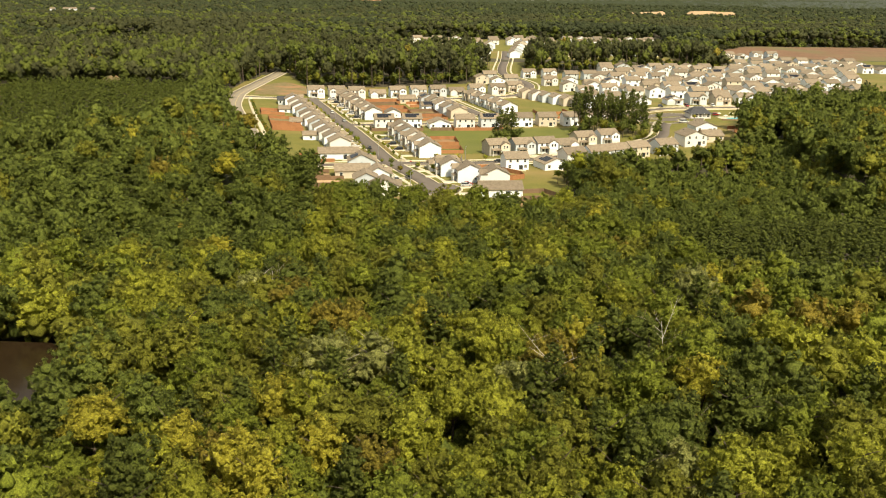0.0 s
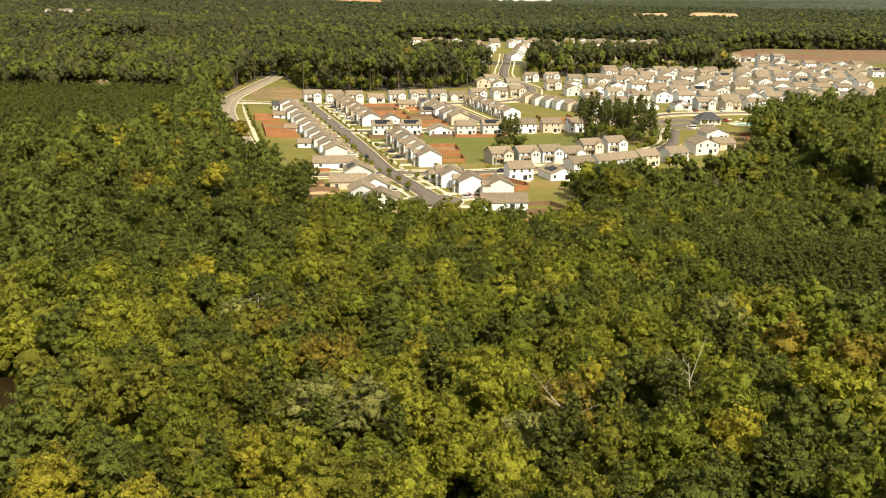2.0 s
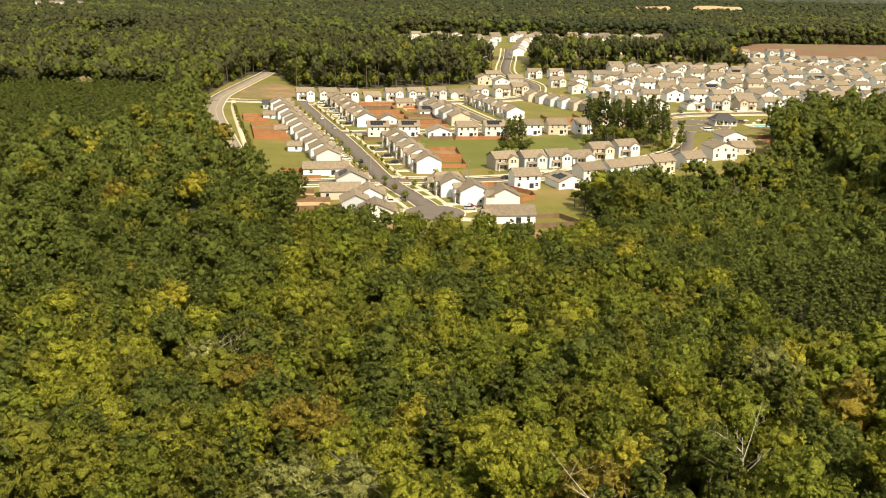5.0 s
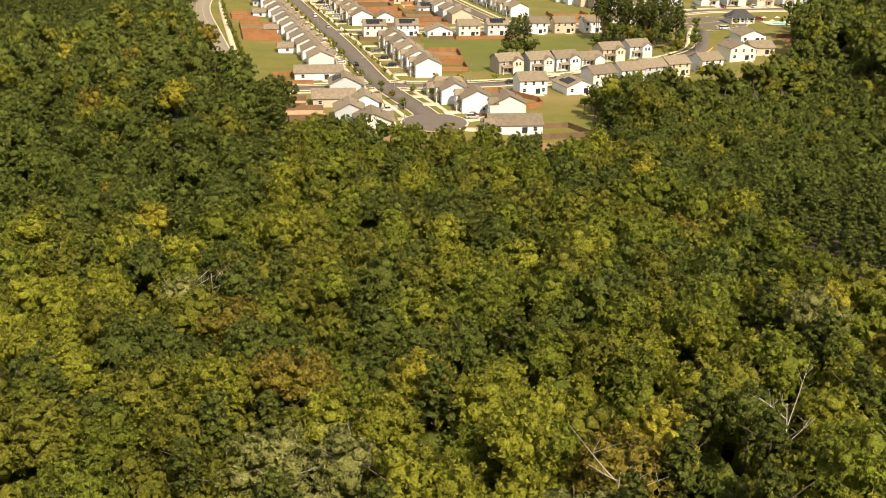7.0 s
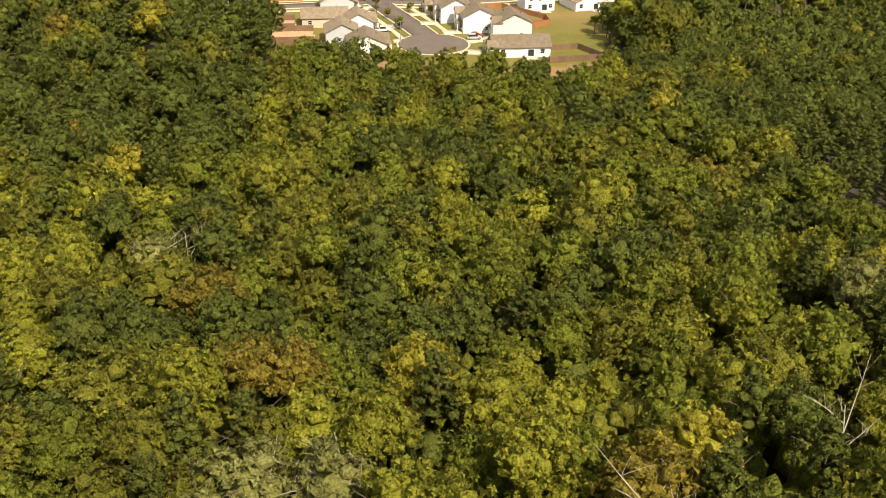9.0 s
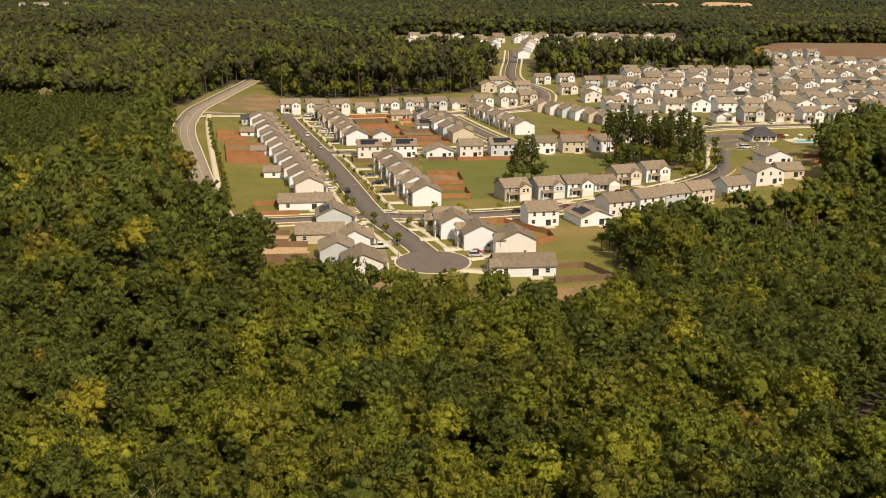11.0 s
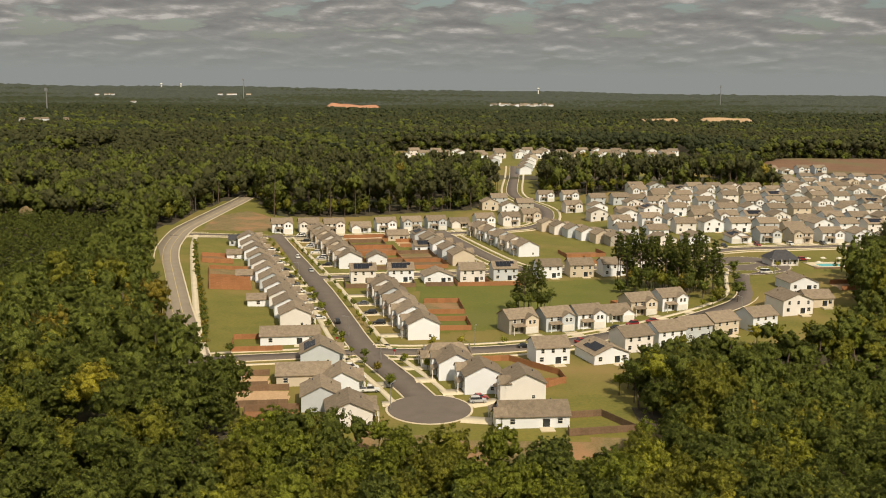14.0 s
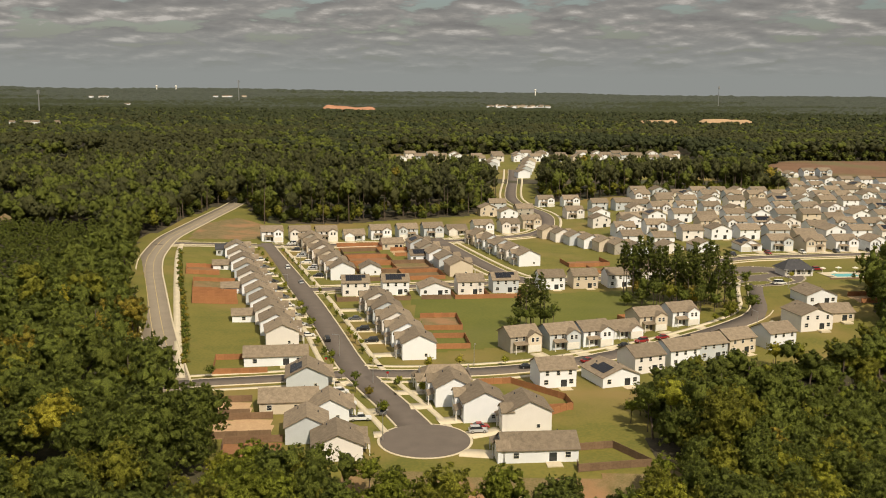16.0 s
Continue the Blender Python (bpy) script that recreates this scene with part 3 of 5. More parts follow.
def tree(x, y, colour, r=4.2, h=17.0, shape="round", group="woodland trees", turn=None, reach=1.0):
    """One tree; h is its top's height over the ground, r its crown's radius."""
    z = float(terrain(x, y))
    e = thing("pine_tree" if shape == "pine" else "tree", pose(x, y, z, 0, 0, rng.uniform(0, 360) if turn is None else turn), TREE_WORDS[colour], "tree", group)
    depth = {"round": 1.6, "tall": 2.0, "pine": 2.5}[shape] * r * reach
    foot = h - depth
    t = new("trunk", (PINE_TRUNKS if shape == "pine" else TRUNKS)[rng.integers(2)])
    t.parent = e
    ln = 20.0 if shape == "pine" else 10.0
    k = (foot + depth * (0.75 if shape == "pine" else 0.55)) / ln
    t.scale = (max(0.3, r / 4), max(0.3, r / 4), k)
    pool = CROWNS if group.startswith("woodland") else SMALL
    c = new("crown", pool[shape][rng.integers(len(pool[shape]))])
    c.parent = e
    c.location, c.scale = (0, 0, foot), (r, r, r * reach * rng.uniform(0.92, 1.1))
    if colour != ("pine" if shape == "pine" else "green"):
        c.material_slots[0].link = "OBJECT"
        c.material_slots[0].material = LEAF[colour]
    return e


def woods(name, label, templates, x, y, r, top, mat_index, mats, stretch=1.0):
    """Many crowns joined into one mesh; templates are crowns of about 1 unit; top: height of each crown's top."""
    V, F, M, T, O, base = [], [], [], [], [], 0
    stretch = np.broadcast_to(stretch, (len(x),))
    pick = rng.integers(len(templates), size=len(x))
    for k, (tv, tf, to, tall) in enumerate(templates):
        s = np.where(pick == k)[0]
        if not len(s):
            continue
        a = rng.uniform(0, 2 * np.pi, len(s))
        ca, sa = np.cos(a)[:, None], np.sin(a)[:, None]
        rr = r[s][:, None]
        z0 = (terrain(x[s], y[s]) + top[s])[:, None]
        vx = (tv[:, 0] * ca - tv[:, 1] * sa) * rr + x[s][:, None]
        vy = (tv[:, 0] * sa + tv[:, 1] * ca) * rr + y[s][:, None]
        vz = (tv[:, 2] - tall) * rr * rng.uniform(0.9, 1.15, (len(s), 1)) * stretch[s][:, None] + z0
        O.append(np.stack([to[:, 0] * ca - to[:, 1] * sa, to[:, 0] * sa + to[:, 1] * ca, np.broadcast_to(to[:, 2], (len(s), len(to)))], -1).reshape(-1, 3))
        V.append(np.stack([vx, vy, vz], -1).reshape(-1, 3))
        F.append((tf[None] + (np.arange(len(s)) * len(tv))[:, None, None] + base).reshape(-1, 3))
        M.append(np.repeat(mat_index[s], len(tf)))
        T.append(np.repeat(rng.uniform(0, 1, len(s)), len(tv)))
        base += len(s) * len(tv)
    me = mesh_from(name, np.concatenate(V), np.concatenate(F), mats, np.concatenate(M))
    outward(tinted(me, np.concatenate(T)), np.concatenate(O))
    return tagged(new(name, me), label, "woods", kind="stuff")


def template(*a, **k):
    v, f, o = crown(*a, **k)
    return v, f, o, v[:, 2].max() * 0.97


def scatter(x0, x1, y0, y1, step):
    gx, gy = np.meshgrid(np.arange(x0, x1, step), np.arange(y0, y1, step * 0.9))
    gx = gx + (np.arange(gx.shape[0]) % 2)[:, None] * step * 0.5
    x = (gx + rng.uniform(-0.36, 0.36, gx.shape) * step).ravel()
    y = (gy + rng.uniform(-0.36, 0.36, gy.shape) * step).ravel()
    return x, y


def in_view(x, y, margin):
    return np.abs(x) < 0.46 * (y + 176) + margin


def patchy(x, y, scale):
    """A slow random field between 0 and 1."""
    return np.array([noise.noise((a / scale, b / scale, 3.3)) for a, b in zip(x, y)]) * 0.5 + 0.5


PINE_STAND = [(66, 112), (76, 84), (92, 62), (112, 54), (230, 110), (230, 235), (150, 190), (98, 156)]
PLANTATION = [(-280, 506), (-172, 510), (-152, 470), (-141, 420), (-150, 335), (-200, 300), (-280, 330)]
POND = [(-140, 60), (-95, 58), (-86, 50), (-80, 36), (-79, 18), (-83, 2), (-92, -8), (-140, -10)]
GLADE = (33.0, 0.0, 3.5)
NAMES = ["dark", "green", "light", "yellow", "orange", "pale", "pine", "far", "olive", "dull"]
ALL_LEAVES = [LEAF[k] for k in NAMES]
# where single trees and small groups stand out by their colour: x, y, reach
TURNED = {
    "light": ((-99, 62, 8), (68, 7, 8), (79, 9, 8), (57, 65, 6), (7, -10, 7), (4, -19, 7), (50, -36, 9), (57, -38, 8), (24, -37, 7), (50, 19, 6), (-62, 61, 8), (-66, 54, 8),
              (-63, 94, 8), (-64, 75, 9), (-48, -26, 7), (-31, 124, 7), (-37, 108, 6), (-19, 143, 6), (-8, 149, 5), (46, 180, 7), (85, 217, 8), (15, 152, 5), (-92, 196, 6), (-103, 200, 5)),
    "yellow": ((-2, 30, 4), (-18, -26, 4), (-27, -11, 5), (-30, -34, 5), (-42, -23, 5), (-25, -40, 6), (64, 51, 4), (29, 11, 4), (48, -11, 4), (53, 147, 4), (65, 181, 5), (-69, 130, 4)),
    "orange": ((-33, -28, 4), (-24, 30, 4), (-18, 29, 4), (71, 37, 5), (70, 17, 5), (79, 23, 5), (90, 28, 5), (23, 7, 4), (51, 101, 4), (41, 106, 4), (-114, 266, 6), (-93, 287, 5), (-85, 147, 6)),
    "pale": ((-47, 71, 6), (-11, 8, 4), (-20, 7, 4), (16, -4, 4), (38, -38, 5), (59, 44, 4))}


def colours(x, y):
    f = patchy(x, y, 38.0)
    # cloud shade on the side woods is put in as darker leaf kinds
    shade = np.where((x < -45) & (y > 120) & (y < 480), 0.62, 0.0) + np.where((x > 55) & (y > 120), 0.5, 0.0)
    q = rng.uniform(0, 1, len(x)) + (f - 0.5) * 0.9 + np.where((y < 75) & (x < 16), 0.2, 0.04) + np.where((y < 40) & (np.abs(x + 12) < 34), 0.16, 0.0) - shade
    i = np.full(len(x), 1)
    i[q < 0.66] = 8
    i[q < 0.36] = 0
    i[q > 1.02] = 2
    u = rng.uniform(0, 1, len(x))
    i[u > 0.992] = 4
    i[(u > 0.986) & (u < 0.992)] = 3
    i[(u > 0.40) & (u < 0.50)] = 6
    for name, spots in TURNED.items():
        for px, py, reach in spots:
            i[(x - px) ** 2 + (y - py) ** 2 < reach ** 2] = NAMES.index(name)
    i[inside(PINE_STAND, x, y) | inside(PLANTATION, x, y)] = 6
    return i


def dry(x, y, wide=0.0):
    """Off the pond, its margin wide, and off the bare glade."""
    wet = inside(POND, x, y) | inside(POND, x - wide, y) | inside(POND, x + wide, y)
    return ~wet & ((x - GLADE[0]) ** 2 + (y - GLADE[1]) ** 2 > GLADE[2] ** 2)


x, y = scatter(-200, 205, -48, 232, 8.0)
for name in ("yellow", "orange", "pale"):
    for px, py, _ in TURNED[name]:
        off = (x - px) ** 2 + (y - py) ** 2 > 5.2 ** 2
        x, y = np.r_[x[off], px], np.r_[y[off], py]
order = np.argsort(y)
x, y = x[order], y[order]
ok = in_view(x, y, 12) & ~cleared(x, y) & dry(x, y, 2.0)
ok &= ~((y > 194) & (x > -22) & (x < 47))
x, y = x[ok], y[ok]
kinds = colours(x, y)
near = (np.abs(x - 4) < 62) & (y < 60) & ~inside(PINE_STAND, x, y)
near_at = np.where(near)[0][:290]
near[:] = False
near[near_at] = True
for i in near_at:
    k = NAMES[kinds[i]]
    if k == "pine":
        tree(x[i], y[i], k, rng.uniform(3.4, 4.3), rng.uniform(18, 22), "pine", "woodland pines")
    else:
        tree(x[i], y[i], k, rng.uniform(4.4, 6.6), rng.uniform(18.5, 21) if k in ("yellow", "orange", "pale") else rng.uniform(12.5, 21), "tall" if rng.uniform() < 0.3 else "round")
far_side = ~near
low = 1 - 0.36 * smooth(178, 204, y) * (x > -48) * (x < 66) - 0.42 * smooth(66, 90, x) * smooth(150, 200, y)
core = np.abs(x) < 0.40 * (y + 120)
mid_t = [template(13, 9, 12, 0.08, "round") for _ in range(7)] + [template(13, 9, 12, 0.08, "tall") for _ in range(4)]
side_t = [template(10, 6, 8, 0.12, "round") for _ in range(6)] + [template(10, 6, 8, 0.12, "tall") for _ in range(3)]
pine_t = [template(14, 3, 9, 0.11, "pine") for _ in range(6)]
leafy = far_side & (kinds != 6)
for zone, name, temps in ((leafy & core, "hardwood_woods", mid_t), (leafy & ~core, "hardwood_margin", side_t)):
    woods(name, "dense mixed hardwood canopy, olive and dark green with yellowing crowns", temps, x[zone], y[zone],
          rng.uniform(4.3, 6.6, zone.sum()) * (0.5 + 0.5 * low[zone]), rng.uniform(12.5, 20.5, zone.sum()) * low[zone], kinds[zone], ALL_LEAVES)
stand = far_side & inside(PINE_STAND, x, y)
piney = far_side & (kinds == 6) & ~stand
woods("scattered_pines", "dark green pines among the hardwoods", pine_t, x[piney], y[piney], rng.uniform(3.2, 4.2, piney.sum()), rng.uniform(16, 20, piney.sum()) * low[piney], kinds[piney], ALL_LEAVES)
px, py = scatter(60, 230, 50, 236, 4.6)
ok = inside(PINE_STAND, px, py) & in_view(px, py, 14)
px, py = px[ok], py[ok]
woods("pine_woods", "dark green planted pines packed close together", [template(8, 2, 6, 0.16, "pine", fine=False) for _ in range(6)], px, py,
      rng.uniform(2.3, 3.0, len(px)), rng.uniform(13, 15.5, len(px)) * (1 - 0.42 * smooth(66, 90, px) * smooth(150, 200, py)), np.full(len(px), 6), ALL_LEAVES)
px, py = scatter(-280, -138, 296, 516, 4.4)
ok = inside(PLANTATION, px, py) & in_view(px, py, 14)
px, py = px[ok], py[ok]
woods("young_pine_plantation", "dark green young pines planted in close even rows", [template(5, 2, 5, 0.22, "pine", fine=False) for _ in range(6)], px, py,
      rng.uniform(2.1, 2.8, len(px)), rng.uniform(9, 11.8, len(px)), rng.choice((6, 0, 0, 0), len(px)), ALL_LEAVES)

low_t = [template(3, 2, 3, 0.16, "round", fine=False) for _ in range(6)]
ux, uy = scatter(-200, 205, -45, 200, 6.0)
ok = in_view(ux, uy, 12) & ~cleared(ux, uy) & dry(ux, uy, 3.0) & ~inside(PINE_STAND, ux, uy)
ux, uy = ux[ok], uy[ok]
vx, vy = scatter(60, 178, 198, 346, 6.0)
ok = ~cleared(vx, vy)
vx, vy = vx[ok], vy[ok]
woods("wood_shrubs", "low dark green shrubs filling the hollow below the houses", low_t, vx, vy, rng.uniform(2.6, 4.0, len(vx)), rng.uniform(2.2, 4.5, len(vx)), rng.choice((0, 0, 1, 6), len(vx)), ALL_LEAVES)
vx, vy = scatter(-230, 235, -275, 205, 8.2)
ok = ~(in_view(vx, vy, 12) & (vy > -61)) & ~cleared(vx, vy) & dry(vx, vy, 3.0)
vx, vy = vx[ok], vy[ok]
woods("outer_woods", "mixed hardwood canopy that the flight starts over", low_t, vx, vy, rng.uniform(4.8, 6.8, len(vx)), rng.uniform(13, 19, len(vx)), colours(vx, vy), ALL_LEAVES)
woods("understory_woods", "low shaded saplings between the taller trees", low_t, ux, uy, rng.uniform(3.5, 5.0, len(ux)),
      rng.uniform(7.5, 12, len(ux)) * (1 - 0.36 * smooth(170, 200, uy)), rng.choice((0, 8, 1, 6), len(ux)), ALL_LEAVES)

x, y = scatter(-500, 520, 205, 900, 8.3)
hx, hy = scatter(62, 176, 205, 345, 8.0)
x, y = np.r_[x, hx + 3.5], np.r_[y, hy + 3.5]
BARE = [[(380, 1930), (470, 1900), (640, 1960), (640, 2010), (480, 2030), (390, 2010)], [(-330, 2560), (-150, 2560), (-150, 2640), (-330, 2640)],
        [(-312, 640), (-298, 676), (-268, 664), (-226, 566), (-238, 548), (-276, 580)], [(-340, 860), (-312, 866), (-322, 985), (-352, 1022), (-398, 1000), (-372, 920)]]
ok = in_view(x, y, 25) & ~cleared(x, y) & ~inside(BARE[2], x, y) & ~inside(BARE[3], x, y) & ~inside(PLANTATION, x, y) & ((y > 232) | (np.abs(x) > 198))
x, y = x[ok], y[ok]
kinds = colours(x, y)
kinds[(y > 560) & (rng.uniform(0, 1, len(x)) < 0.3)] = 0
edge = (x > 50) & (x < 172) & (262 + 0.62 * (x - 58) - y > -12) & (y < 345)
low = np.where(edge, 0.36, 1.0)
few_t = [template(8, 3, 4, 0.13, "round", fine=False) for _ in range(6)] + [template(8, 3, 4, 0.13, "tall", fine=False) for _ in range(4)]
full_t = [template(9, 5, 7, 0.14, "round") for _ in range(6)] + [template(9, 5, 7, 0.14, "tall") for _ in range(4)]
strip = (y > 560) & (y < 850)
strip &= (x > -125) & (x < 240)
low = np.where(strip, 1.25, low)
radius, tops = rng.uniform(3.8, 6.6, len(x)) * np.where(edge, 0.78, np.where(strip, 0.8, 1.0)), rng.uniform(14, 22.5, len(x)) * low
kinds[strip & (rng.uniform(0, 1, len(x)) < 0.35)] = 6
reach = np.where(strip, 1.3, 1.1)
# behind the estate crowns take dimmer, greyer kinds: aerial haze put in as colour
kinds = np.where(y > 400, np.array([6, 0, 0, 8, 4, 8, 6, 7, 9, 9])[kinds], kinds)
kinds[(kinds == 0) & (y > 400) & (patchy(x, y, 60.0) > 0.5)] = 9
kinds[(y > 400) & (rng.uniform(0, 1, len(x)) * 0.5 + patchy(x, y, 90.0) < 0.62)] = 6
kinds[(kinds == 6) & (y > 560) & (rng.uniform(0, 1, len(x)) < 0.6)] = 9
close = y < 430
for part_of, name, lab, temps in ((close, "flanking_woods", "dark green mixed woods beside the housing estate", full_t), (~close, "surrounding_woods", "dark green mixed woods behind the housing estate", few_t)):
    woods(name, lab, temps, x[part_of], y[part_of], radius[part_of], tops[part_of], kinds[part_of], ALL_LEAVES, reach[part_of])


def edge_trunks(x, y, h):
    """Bare lower trunks of the trees that face the clearing, joined."""
    V, F = [], []
    a = np.linspace(0, 2 * np.pi, 6)[:-1]
    for k, (px, py, ph) in enumerate(zip(x, y, h)):
        z, r = float(terrain(px, py)), rng.uniform(0.22, 0.38)
        dx, dy = rng.uniform(-0.6, 0.6, 2)
        for q, (zz, rr, t) in enumerate(((-0.5, r, 0), (ph * 0.5, r * 0.75, 0.4), (ph * 0.85, r * 0.4, 1))):
            V += [(px + dx * t + rr * math.cos(u), py + dy * t + rr * math.sin(u), z + zz) for u in a]
            if q:
                b = (k * 3 + q - 1) * 5
                F += [(b + i, b + (i + 1) % 5, b + 5 + (i + 1) % 5, b + 5 + i) for i in range(5)]
    tagged(new("wood_edge_trunks", mesh_from("wood_edge_trunks", V, F, [BARK])), "bare brown trunks along the wood's edge", "tree trunks", kind="stuff")


near_edge = np.zeros(len(x), bool)
for dx, dy in ((0, -22), (0, -12), (16, -12), (-16, -12), (14, 0), (-14, 0)):
    near_edge |= cleared(x + dx, y + dy)
some = near_edge & (rng.uniform(0, 1, len(x)) < 0.75)
edge_trunks(x[some] + rng.uniform(-3.5, 3.5, some.sum()), y[some] + rng.uniform(-3.5, 3.5, some.sum()), rng.uniform(15, 21, some.sum()) * low[some])
ex, ey = np.tile(x[near_edge], 2), np.tile(y[near_edge], 2)
ex, ey = ex + rng.uniform(-5, 5, len(ex)), ey + rng.uniform(-5, 5, len(ex))
fit = ~cleared(ex, ey)
ex, ey = ex[fit], ey[fit]
under = rng.choice((0, 6, 6, 8), len(ex))
woods("wood_edge_undergrowth", "leafy dark green undergrowth along the wood's edge", few_t, ex, ey, rng.uniform(2.2, 3.8, len(ex)), rng.uniform(5, 12.5, len(ex)), under, ALL_LEAVES)

x1, y1 = scatter(-800, 800, 880, 1400, 9.5)
x2, y2 = scatter(-1050, 1050, 1400, 2000, 13.0)
x3, y3 = scatter(-1350, 1350, 2000, 2650, 18.0)
x, y = np.r_[x1, x2, x3], np.r_[y1, y2, y3]
ok = in_view(x, y, 60) & ~cleared(x, y)
for bare in BARE:
    ok &= ~inside(bare, x, y)
x, y = x[ok], y[ok]
kinds = colours(x, y)
# far and dull kinds carry painted haze, in patches and more with distance
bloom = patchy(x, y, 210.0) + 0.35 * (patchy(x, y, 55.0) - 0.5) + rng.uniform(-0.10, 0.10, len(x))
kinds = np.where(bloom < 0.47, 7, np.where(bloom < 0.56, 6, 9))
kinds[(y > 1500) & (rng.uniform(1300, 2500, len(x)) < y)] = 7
far_t = [template(3, 0, 0, 0.1, "round", fine=False) for _ in range(9)] + [template(3, 0, 0, 0.1, "tall", fine=False) for _ in range(2)]
big = np.where(y > 2000, 1.85, np.where(y > 1400, 1.35, 1.0))
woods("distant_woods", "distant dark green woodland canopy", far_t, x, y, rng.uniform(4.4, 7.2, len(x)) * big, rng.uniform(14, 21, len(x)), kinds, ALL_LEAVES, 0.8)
rim = np.zeros(len(x), bool)
for dy in (-9, -18, -27):
    rim |= cleared(x, y + dy) | inside(BARE[3], x, y + dy)
rim &= y < 1400
ex, ey = np.tile(x[rim], 3), np.tile(y[rim], 3)
ex, ey = ex + rng.uniform(-6, 6, len(ex)), ey + rng.uniform(-7, 5, len(ex))
fit = ~cleared(ex, ey) & ~inside(BARE[3], ex, ey)
woods("far_edge_undergrowth", "dark green undergrowth along the far clearings", few_t, ex[fit], ey[fit], rng.uniform(3.0, 4.6, fit.sum()), rng.uniform(5, 12, fit.sum()), rng.choice((6, 9, 9, 0), fit.sum()), ALL_LEAVES)


def far_canopy():
    """The woods past walking distance: one lumpy canopy that reaches the horizon."""
    a = np.linspace(-0.6, 0.6, 440)
    d = 2600 * (5150 / 2600) ** np.linspace(0, 1, 110)
    aa, dd = np.meshgrid(a, d)
    xx, yy = np.sin(aa) * dd, np.cos(aa) * dd - 60
    lump = rng.uniform(-1, 1, xx.shape)
    roll = np.array([noise.noise((p / 620, q / 150, 1.7)) for p, q in zip(xx.ravel(), yy.ravel())]).reshape(xx.shape)
    zz = terrain(xx, dd - 60) + smooth(4200, 5150, dd) * (11 - 7 * aa) + 11 + lump * 4.0 + roll * 13.0
    v = np.stack([xx, yy, zz], -1).reshape(-1, 3)
    n = len(a)
    i = (np.arange(len(d) - 1)[:, None] * n + np.arange(n - 1)).ravel()
    f = np.stack([i, i + 1, i + n + 1, i + n], -1)
    # haze towards the horizon is painted by a paler, bluer leaf colour
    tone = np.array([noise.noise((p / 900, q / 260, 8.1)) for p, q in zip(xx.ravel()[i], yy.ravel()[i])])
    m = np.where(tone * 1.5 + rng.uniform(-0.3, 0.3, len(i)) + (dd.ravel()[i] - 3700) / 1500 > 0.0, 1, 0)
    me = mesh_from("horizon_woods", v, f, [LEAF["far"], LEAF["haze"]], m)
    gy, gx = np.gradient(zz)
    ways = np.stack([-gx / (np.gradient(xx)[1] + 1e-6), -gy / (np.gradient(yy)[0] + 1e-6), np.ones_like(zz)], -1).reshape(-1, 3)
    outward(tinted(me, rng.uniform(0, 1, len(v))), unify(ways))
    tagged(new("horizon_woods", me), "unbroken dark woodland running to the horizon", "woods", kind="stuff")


far_canopy()


# ---- houses ----
def gable_block(w, d, z0, eave, rise, ridge):
    """A walled block, its south wall's middle at the origin, with gables; ridge 'y' turns a gable to the south."""
    bm = bmesh.new()
    x0, x1 = -w / 2, w / 2
    a = [bm.verts.new(c) for c in ((x0, 0, z0), (x1, 0, z0), (x1, d, z0), (x0, d, z0))]
    b = [bm.verts.new(c) for c in ((x0, 0, eave), (x1, 0, eave), (x1, d, eave), (x0, d, eave))]
    if ridge == "y":
        p, q = bm.verts.new((0, 0, eave + rise)), bm.verts.new((0, d, eave + rise))
        bm.faces.new((a[0], a[1], b[1], p, b[0]))
        bm.faces.new((a[2], a[3], b[3], q, b[2]))
        bm.faces.new((a[1], a[2], b[2], b[1]))
        bm.faces.new((a[3], a[0], b[0], b[3]))
    else:
        p, q = bm.verts.new((x0, d / 2, eave + rise)), bm.verts.new((x1, d / 2, eave + rise))
        bm.faces.new((a[0], a[1], b[1], b[0]))
        bm.faces.new((a[2], a[3], b[3], b[2]))
        bm.faces.new((a[1], a[2], b[2], q, b[1]))
        bm.faces.new((a[3], a[0], b[0], p, b[3]))
    return bm


def gable_roof(w, d, eave, rise, ridge, over=0.45, thick=0.2, hip=0.0):
    """Two roof slabs with overhanging eaves; hip: how far the ridge is drawn in from its ends."""
    bm = bmesh.new()
    if ridge == "y":
        half, ln = w / 2, d
    else:
        half, ln = d / 2, w
    k = rise / half
    prof = [(-half - over, eave - over * k), (0, eave + rise), (half + over, eave - over * k)]

    def put(s, l, z):
        return (s, l, z) if ridge == "y" else (l - w / 2, s + d / 2, z)

    rows = []
    for dz in (0.02, thick):
        e0 = [bm.verts.new(put(s, -over + (hip if s == 0 else 0), z + dz)) for s, z in prof]
        e1 = [bm.verts.new(put(s, ln + over - (hip if s == 0 else 0), z + dz)) for s, z in prof]
        rows.append((e0, e1))
    (b0, b1), (t0, t1) = rows
    for i in (0, 1):
        bm.faces.new((t0[i], t0[i + 1], t1[i + 1], t1[i]))
        bm.faces.new((b0[i], b1[i], b1[i + 1], b0[i + 1]))
        bm.faces.new((b0[i], b0[i + 1], t0[i + 1], t0[i]))
        bm.faces.new((b1[i + 1], b1[i], t1[i], t1[i + 1]))
    if hip:
        for e in (t0, t1):
            bm.faces.new((e[0], e[1], e[2]))
    for i in (0, 2):
        bm.faces.new((b0[i], t0[i], t1[i], b1[i]))
    bmesh.ops.recalc_face_normals(bm, faces=bm.faces)
    return bm


DOOR = surface("dark_door", (0.05, 0.045, 0.045), (0.09, 0.07, 0.06), 1.0, 0.5)
